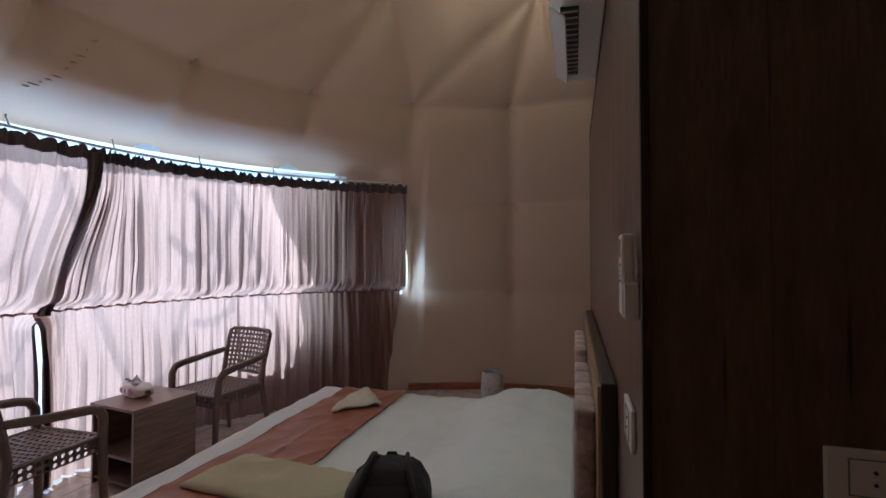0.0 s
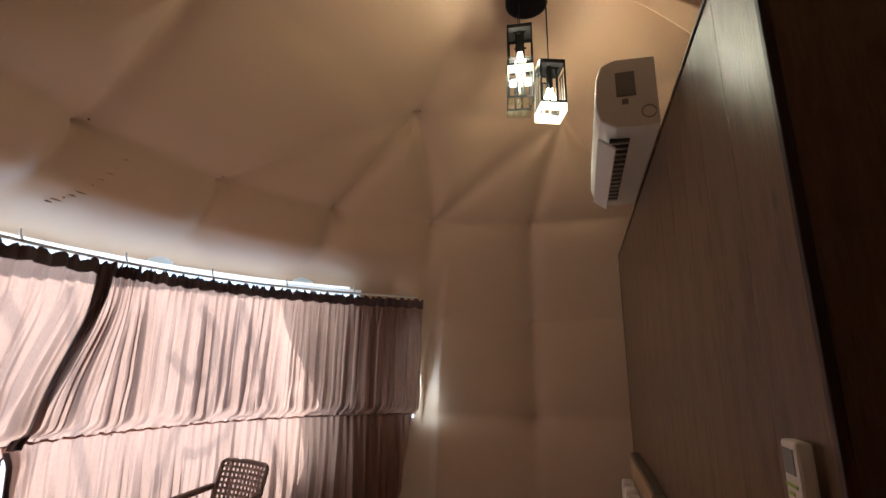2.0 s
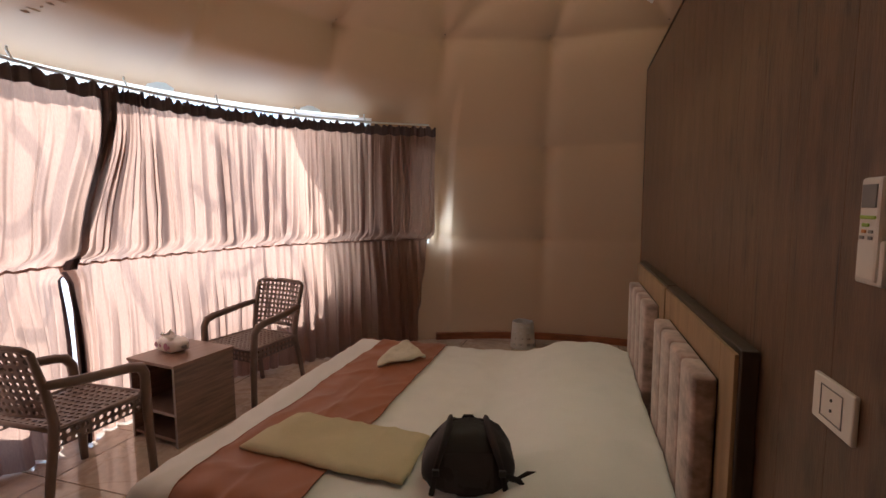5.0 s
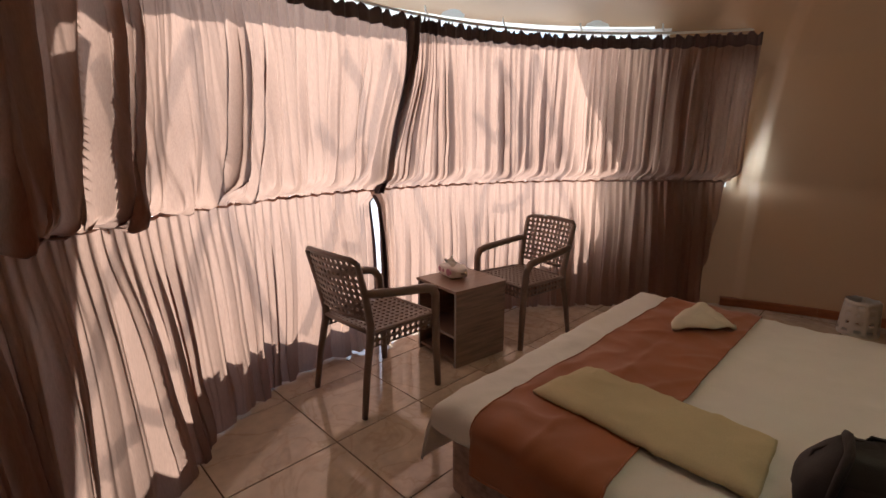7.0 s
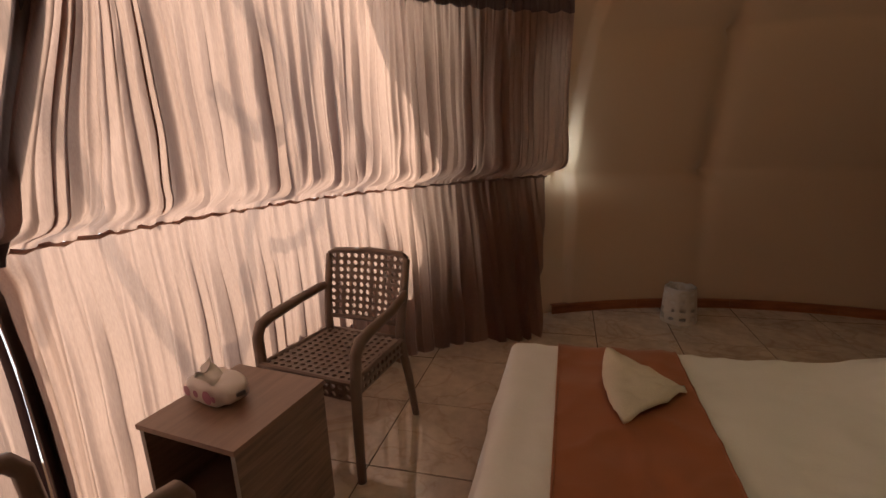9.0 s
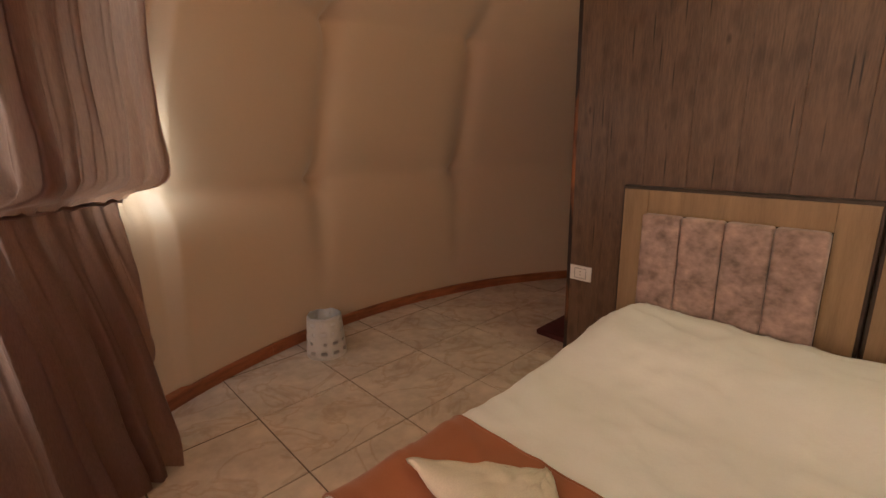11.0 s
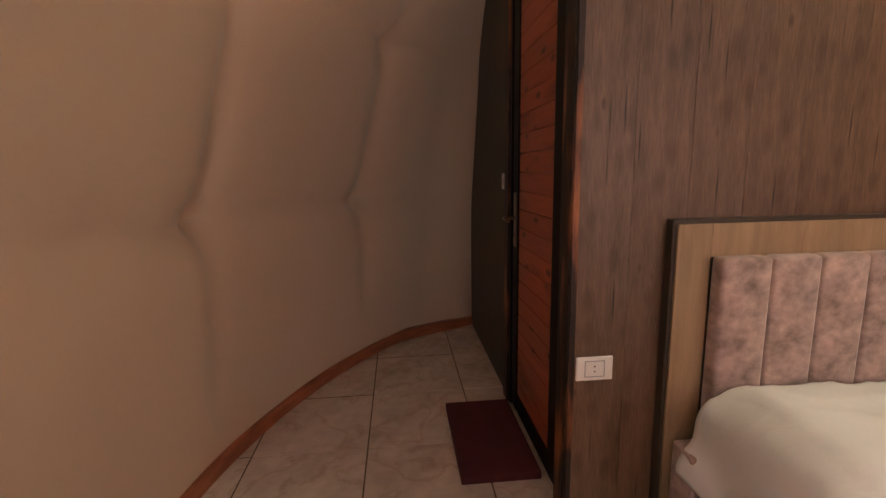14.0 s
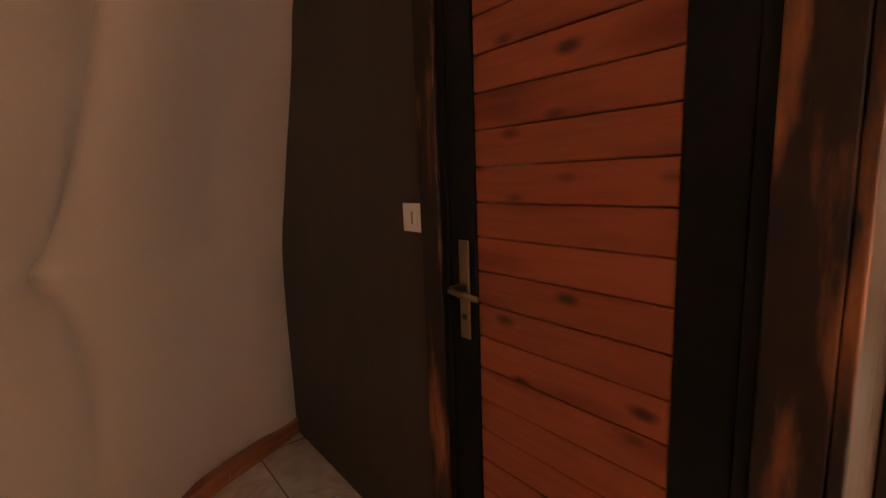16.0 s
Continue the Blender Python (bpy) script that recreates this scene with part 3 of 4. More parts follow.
door = thing("door_1", pose(0, 0, 0), "closed bathroom door of red stained pine planks in a black frame", "door", kind="structure")
part("frame", boxed(PX + 0.106, PX + 0.13, PY1 - 0.05, PY1 - 0.004, 0.004, 2.058, 0.002), BLACK, door)
part("stile", boxed(PX + 0.133, 0.722, PY1 - 0.045, PY1 - 0.012, 0.012, 2.05, 0.003), BLACK, door, "black painted stile")
part("stile", boxed(1.205, 1.295, PY1 - 0.045, PY1 - 0.012, 0.012, 2.05, 0.003), BLACK, door, "black painted stile")
part("frame", boxed(1.298, 1.324, PY1 - 0.05, PY1 - 0.004, 0.004, 2.058, 0.002), BLACK, door)
part("rail", boxed(0.723, 1.204, PY1 - 0.045, PY1 - 0.013, 1.96, 2.05, 0.003), BLACK, door)
part("rail", boxed(0.723, 1.204, PY1 - 0.045, PY1 - 0.013, 0.012, 0.10, 0.003), BLACK, door)
plank_me = None
for k in range(22):
    z0 = 0.101 + k * 0.0845
    if plank_me is None:
        p = part("plank", boxed(0.723, 1.204, PY1 - 0.04, PY1 - 0.018, 0.001, 0.0835, 0.004), PINE, door)
        plank_me = p.data
    else:
        p = new("plank", plank_me)
        p.parent = door
    p.location = (0, 0, z0)
bm = boxed(1.226, 1.262, PY1 - 0.012, PY1 - 0.006, 0.845, 1.105, 0.003)
plate = part("handle_plate", bm, METAL, door, "worn brass handle plate")
bm = bmesh.new()
tube(bm, [(1.244, PY1 - 0.006, 0.985), (1.244, PY1 + 0.036, 0.985), (1.236, PY1 + 0.046, 0.985), (1.20, PY1 + 0.05, 0.983), (1.135, PY1 + 0.048, 0.980)], [0.010, 0.009, 0.009, 0.008, 0.007], 8)
part("handle", bm, METAL, plate, "worn brass lever", True)
bm = bmesh.new()
tube(bm, [(1.244, PY1 - 0.007, 0.905), (1.244, PY1 - 0.003, 0.905)], 0.008, 10)
part("keyhole", bm, DARKP, plate)

# ---- floor ----
floor = tagged(new("floor"), "marbled beige glossy floor tiles with brown joints", "floor", kind="structure")
bm = bmesh.new()
bmesh.ops.create_circle(bm, cap_ends=True, radius=3.45, segments=96, matrix=Matrix.Translation((CX, CY, -0.004)))
part("bed_of_grout", bm, GROUT, floor)

# ---- skirting boards ----
skirting = tagged(new("baseboard"), "low reddish pine skirting round the dome", "baseboard", kind="structure")
for a in range(-26, 60, 12):
    bm = bmesh.new()

    def face(u, v, a=a):
        prof = ((3.26, 0.0), (3.228, 0.0), (3.228, 0.062), (3.233, 0.07), (3.28, 0.072))
        r, z = prof[round(v * 4)]
        q = a + 0.01 + 11.98 * u
        return polar(q, r - 0.17 * smoothstep(40, 54, q), z)
    sheet(bm, 8, 4, face)
    part("board", bm, SKIRTING, skirting)


# ---- curtains ----
def pleat(az, seed, wide):
    """Rounded pleats of uneven width with sharp creases between, 0 in a crease and up to 1."""
    ph = az * wide + 2.6 * noise.noise(Vector((az * 0.16, seed, 0.0))) + 0.9 * noise.noise(Vector((az * 0.55, seed + 3, 0.0)))
    k = math.floor(ph / math.pi)
    ph += 0.38 * math.sin(2 * ph)
    size = 0.62 + 0.75 * noise.noise(Vector((k * 3.71 + 0.37, seed + 0.21, 0.3)))
    return max(0.2, size) * abs(math.sin(ph)) ** 0.85


def lap(az, seed, wide, deep):
    """Sideways sway of the cloth in degrees: where it is strong a fold laps over itself."""
    ph = az * wide + 2.6 * noise.noise(Vector((az * 0.16, seed, 0.0))) + 0.9 * noise.noise(Vector((az * 0.55, seed + 3, 0.0)))
    k = math.floor(ph / math.pi)
    some = 0.5 + 1.3 * noise.noise(Vector((k * 2.13 + 0.41, seed + 6.3, 0.7)))
    return deep * max(0.06, some) * math.sin(4 * ph) / wide


def gather(az, seed):
    return math.sin(az * 5.7 + 2.2 * noise.noise(Vector((az * 0.8, seed, 5.0)))) * (0.7 + 0.6 * noise.noise(Vector((az * 1.7, seed, 1.0))))


def edge_shift(v):
    return 4.7 * (1 - smoothstep(0.10, 1.0, v))


# plan of the curtains: radius at the rail, at the tie and on the floor, by bearing
RUN = [-142, -125, -112, -100, -83, -70, -57, -43, -35, -27]
AT_RAIL = [2.40, 2.50, 2.62, 2.71, 2.79, 2.83, 2.86, 2.87, 2.87, 2.87]
AT_TIE = [2.42, 2.54, 2.70, 2.81, 2.90, 2.98, 3.08, 3.12, 3.15, 3.15]
AT_FLOOR = [2.32, 2.44, 2.60, 2.82, 2.90, 3.00, 3.08, 3.06, 2.97, 2.90]


def upper_tier(az, v, seed):
    """v: 0 at the heading, 1 at the tie."""
    south = smoothstep(-86, -108, az)
    top, tie = float(np.interp(az, RUN, AT_RAIL)), float(np.interp(az, RUN, AT_TIE))
    z = 2.065 - 1.0 * v
    droop = (0.05 + 0.045 * south) * smoothstep(0.72, 0.96, v) * (1 + 1.2 * noise.noise(Vector((az * 0.33, seed, 2.0))) + 0.7 * noise.noise(Vector((az * 1.3, seed, 6.0))))
    amp = 0.014 + (0.072 + 0.035 * south) * smoothstep(0.0, 0.5, v)
    tuck = smoothstep(0.86, 1.0, v)
    r = top + (tie - top) * (0.55 * v ** 1.3 + 0.45 * tuck) - 0.06 * smoothstep(0.4, 0.86, v) * (1 - tuck)
    shift = 1.3 * noise.noise(Vector((az * 0.1, seed + 9, 0))) * v + 5.0 * south * v * v
    amp *= 1 - 0.8 * tuck
    body = pleat(az + shift, seed, 1.7 if seed < 5 else 1.0)
    fine = 0.019 * pleat(az + 0.5 * shift, seed + 40, 3.3) * (1 - 0.5 * south)
    small = 0.010 * gather(az, seed) * (1 - smoothstep(0.02, 0.35, v)) + (0.002 + 0.011 * smoothstep(0.76, 0.95, v)) * gather(az * 0.9, seed + 4)
    slack = (0.045 * noise.noise(Vector((az * 0.45 + v * 1.2, v * 3.2, seed))) + 0.03 * noise.noise(Vector((az * 1.1, v * 5.0, seed + 2)))) * smoothstep(0.6, 0.9, v)
    scallop = 0.016 * abs(math.sin(az * 1.35 + seed)) * (1 - smoothstep(0.0, 0.12, v))
    near = smoothstep(12, 0, abs(az - SEAM))
    sway = lap(az + shift, seed, 1.7 if seed < 5 else 1.0, 0.40 if seed < 5 else 0.30) * smoothstep(0.02, 0.4, v) * (1 - 0.6 * tuck)
    return polar(az + sway + edge_shift(v) * near, r - amp * body - fine - small - slack, z - droop * (1 - tuck) - scallop)


def lower_tier(az, v, seed):
    az -= 3.5 * smoothstep(-46, -28, az) * v
    tie, low = float(np.interp(az, RUN, AT_TIE)), float(np.interp(az, RUN, AT_FLOOR))
    z = 1.06 - 1.05 * v
    amp = 0.012 + 0.065 * smoothstep(0.0, 0.5, v) + 0.05 * smoothstep(-45, -32, az) * v
    shift = 2.0 * noise.noise(Vector((az * 0.11, seed + 3, 0))) * v + 2.2 * v * v * noise.noise(Vector((az * 0.07, seed + 13, 0)))
    r = tie + (low - tie) * v ** 1.2
    # at the gap one cloth hangs behind the other
    if seed < 5:
        r -= 0.08 * smoothstep(SEAM + 4.0, SEAM, az) * smoothstep(0.0, 0.10, v)
    else:
        r += 0.15 * smoothstep(SEAM - 3.0, SEAM + 1.0, az) * smoothstep(0.0, 0.10, v)
    small = 0.011 * gather(az, seed + 8) * smoothstep(0.4, 0.01, v)
    fine = 0.018 * pleat(az + 0.7 * shift, seed + 50, 3.0) * smoothstep(0.05, 0.3, v) * (1 - 0.5 * v)
    slack = 0.05 * noise.noise(Vector((az * 0.3 + v * 2, v * 3, seed))) * smoothstep(0.45, 1.0, v)
    lift = 0.022 * smoothstep(0.8, 1, v) * max(0.0, 0.1 + noise.noise(Vector((az * 0.3, 4, seed))))
    sway = lap(az + shift, seed + 20, 1.5 if seed < 5 else 1.1, 0.28) * smoothstep(0.0, 0.35, v)
    return polar(az + sway, r - amp * pleat(az + shift, seed + 20, 1.5 if seed < 5 else 1.1) - small - fine - slack, max(0.004, z + lift))


def curtain(name, a0, a1, low0, low1, seed, label, gap):
    c = thing(name, pose(0, 0, 0), label, "curtain", "window curtains")
    n = int(abs(a1 - a0) * 13)
    bm = bmesh.new()
    sheet(bm, n, 44, lambda u, v: upper_tier(a0 + (a1 - a0) * u, v, seed))
    part("upper_cloth", bm, CURTAIN, c, "", True)
    bm = bmesh.new()
    sheet(bm, n, 40, lambda u, v: lower_tier(low0 + (low1 - low0) * u + gap * v * (1 - u if low0 < -60 else u), v, seed))
    part("lower_cloth", bm, CURTAIN, c, "", True)
    h0, h1 = (low1, low1 + 0.7) if seed < 5 else (low0, low0 - 0.4)
    bm = bmesh.new()
    sheet(bm, 8, 30, lambda u, v: lower_tier(h0 + (h1 - h0) * u, 0.03 + 0.96 * v, seed) - 0.008 * (polar(h0, 1, 0) - Vector((CX, CY, 0))))
    part("side_hem", bm, EDGECLOTH, c, "dark doubled side hem", True)
    bm = bmesh.new()
    pts = [polar(low0 + (low1 - low0) * i / 80, float(np.interp(low0 + (low1 - low0) * i / 80, RUN, AT_TIE)) - 0.02 + 0.006 * math.sin(i * 1.7), 1.062 + 0.006 * math.sin(i * 2.3)) for i in range(81)]
    tube(bm, pts, 0.008, 6)
    part("tie_cord", bm, CURTAIN, c, "gathered tie band", True)
    bm = bmesh.new()
    sheet(bm, n, 3, lambda u, v: upper_tier(a0 + (a1 - a0) * u, 0.0, seed) + Vector((0, 0, 0.052 - 0.082 * v + (1 - v) * (0.009 * math.sin((a0 + (a1 - a0) * u) * 4.6) + 0.022 * noise.noise(Vector(((a0 + (a1 - a0) * u) * 2.1, seed, 3.0))) + 0.012 * noise.noise(Vector(((a0 + (a1 - a0) * u) * 5.0, seed, 7.0)))))) - 0.004 * (polar(a0 + (a1 - a0) * u, 1, 0) - Vector((CX, CY, 0))))
    part("heading_tape", bm, EDGECLOTH, c, "dark ruffled heading", True)
    return c


curtain("curtain", -27.0, SEAM - 0.2, -27.7, SEAM - 0.3, 1.0, "mauve pink satin curtain in two tiers, tied across the middle", 0.0)
curtain("curtain", SEAM + 0.8, -141.0, SEAM + 1.35, -141.0, 7.0, "mauve pink satin curtain in two tiers beside the gap", -0.3)
# gathered edge where the two curtains meet
edge = thing("curtain_edge", pose(0, 0, 0), "dark gathered edge where the two curtains overlap", "curtain")
bm = bmesh.new()


def edge_fold(u, v):
    az = SEAM - 0.5 + (1.15 + 0.5 * (1 - v)) * u + edge_shift(v)
    r = 2.745 + 0.035 * v - 0.045 * smoothstep(0.45, 0.86, v) + 0.05 * smoothstep(0.9, 1.0, v)
    return polar(az, r + 0.010 * math.sin(u * 11.0 + v * 1.5), 2.075 - 1.03 * v)


sheet(bm, 26, 40, edge_fold)
part("cloth", bm, EDGECLOTH, edge, "", True)
bm = bmesh.new()
sheet(bm, 26, 40, lambda u, v: edge_fold(u, v) + 0.02 * (polar(SEAM, 1, 0) - Vector((CX, CY, 0))))
part("cloth", bm, EDGECLOTH, edge, "", True)

def rail_r(az):
    return float(np.interp(az, RUN, AT_RAIL)) - 0.02


rail = thing("curtain_rail", pose(0, 0, 0), "thin white curved curtain rail under the dome", "curtain rail")
bm = bmesh.new()
tube(bm, [polar(-26 - 115 * i / 60, rail_r(-26 - 115 * i / 60), 2.128) for i in range(61)], 0.009, 8)
part("rod", bm, RAILW, rail, "", True)
for k in range(9):
    a = -28 - 11.9 * k
    bm = bmesh.new()
    q = rail_r(a)
    tube(bm, [polar(a, q, 2.128), polar(a, q + 0.015, 2.15), polar(a, q + 0.04, 2.185), polar(a, q + 0.035, 2.20)], 0.006, 6)
    part("bracket", bm, RAILW, rail, "", True)

# ---- bed ----
BX0, BX1, BY0, BY1 = -1.43, 0.374, 1.94, 3.74
bed = thing("bed", pose(0, 0, 0), "wide bed made up with white covers on a mauve suede base", "bed")
part("base", boxed(BX0 + 0.03, 0.3175, BY0 + 0.03, BY1 - 0.03, 0.033, 0.30, 0.02), SUEDE, bed, "mauve crushed suede base")
part("mattress", boxed(BX0 + 0.02, 0.3175, BY0 + 0.012, BY1 - 0.012, 0.302, 0.41, 0.04), MATTRESS, bed, "white mattress")


part("head_rail", boxed(0.318, 0.432, 1.995, 3.79, 0.02, 0.315, 0.012), SUEDE, bed, "mauve suede head rail")
part("plinth", boxed(BX0 + 0.06, BX1 - 0.02, BY0 + 0.06, BY1 - 0.06, 0.0, 0.032), DARKP, bed, "black plinth")


def cover_z(x, y):
    z = 0.422 + 0.010 * noise.noise(Vector((x * 3, y * 3, 0))) + 0.007 * noise.noise(Vector((x * 9, y * 7, 4))) + 0.006 * (1 - abs(noise.noise(Vector((x * 3.5 + y * 2, y * 5 - x, 8))))) ** 5 * 1.9 * (0.35 + 0.65 * smoothstep(-0.7, -0.2, x)) + 0.007 * (1 - abs(noise.noise(Vector((x * 6 - y * 3, y * 4 + x * 2, 18))))) ** 6
    z += 0.125 * smoothstep(-0.34, 0.06, x) * (1 - 0.35 * smoothstep(0.2, 0.385, x)) * (
        0.92 + 0.08 * math.cos((y - 2.45) * 5.5)) * smoothstep(BY0 - 0.02, BY0 + 0.24, y) * smoothstep(BY1 + 0.06, BY1 - 0.12, y)
    return z


def cover(u, v):
    """Duvet: flat on top, turned down at the foot and both sides."""
    x0, x1 = BX0 - 0.27, BX1 - 0.002
    y0, y1 = BY0 - 0.09, BY1 + 0.24
    x, y = x0 + (x1 - x0) * u, y0 + (y1 - y0) * v
    drop, ox, oy = 0.0, x, y
    r = 0.05
    for lo, hi, val, axis in ((BX0, None, x, 0), (BY0, BY1, y, 1)):
        d = 0.0
        if val < lo + r:
            d, s = lo + r - val, -1
        elif hi is not None and val > hi - r:
            d, s = val - hi + r, 1
        if d > 0:
            a = min(d / r, math.pi / 2)
            out = r * math.sin(a)
            down = r * (1 - math.cos(a)) + max(0.0, d - r * math.pi / 2)
            if axis == 0:
                ox = lo + r + s * (out + 0.30 * max(0.0, down - r))
            else:
                oy = (lo + r if s < 0 else hi - r) + s * out
            drop = max(drop, down) if drop else down
    flare = smoothstep(0.90, 1.0, u) * smoothstep(0.90, 1.0, v)
    drop *= 1 - 0.30 * flare
    oy += 0.05 * flare
    wob = 0.012 * noise.noise(Vector((x * 5, y * 5, 7))) * min(1.0, drop / 0.05)
    roll = 0.014 * (1 + noise.noise(Vector((x * 6, 1.5, 2)))) * math.exp(-((y - BY0 - 0.03) / 0.05) ** 2)
    return Vector((ox + wob - 0.012 * (x < BX0 + 0.05), oy + wob - roll - 0.012 * (1 if y < BY0 + 0.05 else -1 if y > BY1 - 0.05 else 0), cover_z(x, y) - drop + 0.012 * noise.noise(Vector((x * 7, y * 7, 1))) * min(1, drop / 0.06)))


duvet = tagged(obj("duvet", sheet(bmesh.new(), 120, 120, cover), LINEN, True), "plain white duvet drawn up over the pillows", "duvet")
thicken(duvet, 0.008, 1.0)


bm = bmesh.new()
tube(bm, [cover(0.12 + 0.88 * i / 90, 0.0) + Vector((0, -0.003, 0.002)) for i in range(91)], 0.0055, 6)
part("hem", bm, LINEN, duvet, "piped hem", True)


def drape(x, y):
    """Height of the made bed at a place, following its sides down."""
    u = (x - (BX0 - 0.27)) / (BX1 - 0.002 - (BX0 - 0.27))
    v = (y - (BY0 - 0.09)) / (BY1 + 0.24 - (BY0 - 0.09))
    return cover(u, v)


def runner_pt(u, v):
    x = -1.245 + 0.465 * u + 0.01 * (v - 0.5)
    y = BY0 - 0.135 - 0.05 * (1 - u) + (BY1 - BY0 + 0.31) * v
    if y < BY0 - 0.085:
        q = drape(x, BY0 - 0.085)
        q += Vector((0, -0.004, -(BY0 - 0.085 - y)))
    elif y > BY1 + 0.235:
        q = drape(x, BY1 + 0.235)
        q += Vector((0, 0.004, -(y - BY1 - 0.095)))
    else:
        q = drape(x, y)
    side = smoothstep(BY0 + 0.05, BY0 - 0.02, y) - smoothstep(BY1 - 0.05, BY1 + 0.02, y)
    crease = 0.004 * math.exp(-((u - 0.47) / 0.02) ** 2)
    return q + Vector((0.01 * side * math.sin(u * 9) , -0.016 * side, 0.013 * (1 - abs(side)) + 0.004 + crease))


runner = tagged(obj("bed_runner", sheet(bmesh.new(), 40, 110, runner_pt), RUNNER, True), "rust orange satin runner laid across the bed", "bed runner")
thicken(runner, 0.003, 1.0)
for u_ in (0.006, 0.994):
    bm = bmesh.new()
    tube(bm, [runner_pt(u_, i / 90) + Vector((0, 0, 0.002)) for i in range(91)], 0.004, 6)
    part("hem", bm, RUNNER, runner, "stitched edge", True)
bm = bmesh.new()
tube(bm, [runner_pt(i / 24, 0.003) + Vector((0, -0.003, 0)) for i in range(25)], 0.004, 6)
part("end_hem", bm, RUNNER, runner, "stitched end", True)

for y0, y1 in ((1.985, 2.902), (2.908, 3.825)):
    hb = thing("headboard", pose(0, 0, 0), "oak laminate headboard with channelled mauve suede cushion", "headboard", "headboards")
    part("frame", boxed(0.448, 0.488, y0, y1, 0.0, 1.05, 0.004), DARKEDGE, hb, "dark edge frame")
    fx = 0.438
    for a in ((y0 + 0.012, y0 + 0.125, 0.02, 1.036), (y1 - 0.125, y1 - 0.012, 0.02, 1.036), (y0 + 0.126, y1 - 0.126, 0.93, 1.036)):
        part("oak_border", boxed(fx, 0.4475, a[0], a[1], a[2], a[3], 0.001), OAK, hb, "light oak border")
    n = round((y1 - y0 - 0.25) / 0.17)
    cw = (y1 - y0 - 0.25) / n
    for k in range(n):
        c0 = y0 + 0.125 + k * cw
        bm = boxed(0.377, 0.4375, c0 + 0.001, c0 + cw - 0.001, 0.32, 0.935, 0.013)
        part("cushion_channel", bm, SUEDE, hb, "", True)

# ---- chairs ----
def weave(bm, w, h, pitch, to3, t=0.004, hole=0.35):
    """An openwork panel w by h with a round hole in each cell, mapped by to3(x, y, off)."""
    nx, ny = max(1, round(w / pitch)), max(1, round(h / pitch))
    px, py = w / nx, h / ny
    square = ((1, 0), (1, 1), (0, 1), (-1, 1), (-1, 0), (-1, -1), (0, -1), (1, -1))
    for i in range(nx):
        for j in range(ny):
            cx, cy = (i + 0.5) * px, (j + 0.5) * py
            rings = []
            for o, inner in ((t, 0), (t * 1.4, 1), (-t, 1), (-t, 0)):
                ring = []
                for k, (sx, sy) in enumerate(square):
                    if inner:
                        a = k * math.pi / 4
                        ring.append(bm.verts.new(to3(cx + hole * px * math.cos(a), cy + hole * py * math.sin(a), o)))
                    else:
                        ring.append(bm.verts.new(to3(cx + sx * px / 2, cy + sy * py / 2, o)))
                rings.append(ring)
            for a, b in ((0, 1), (1, 2), (2, 3)):
                for k in range(8):
                    bm.faces.new((rings[a][k], rings[a][(k + 1) % 8], rings[b][(k + 1) % 8], rings[b][k]))


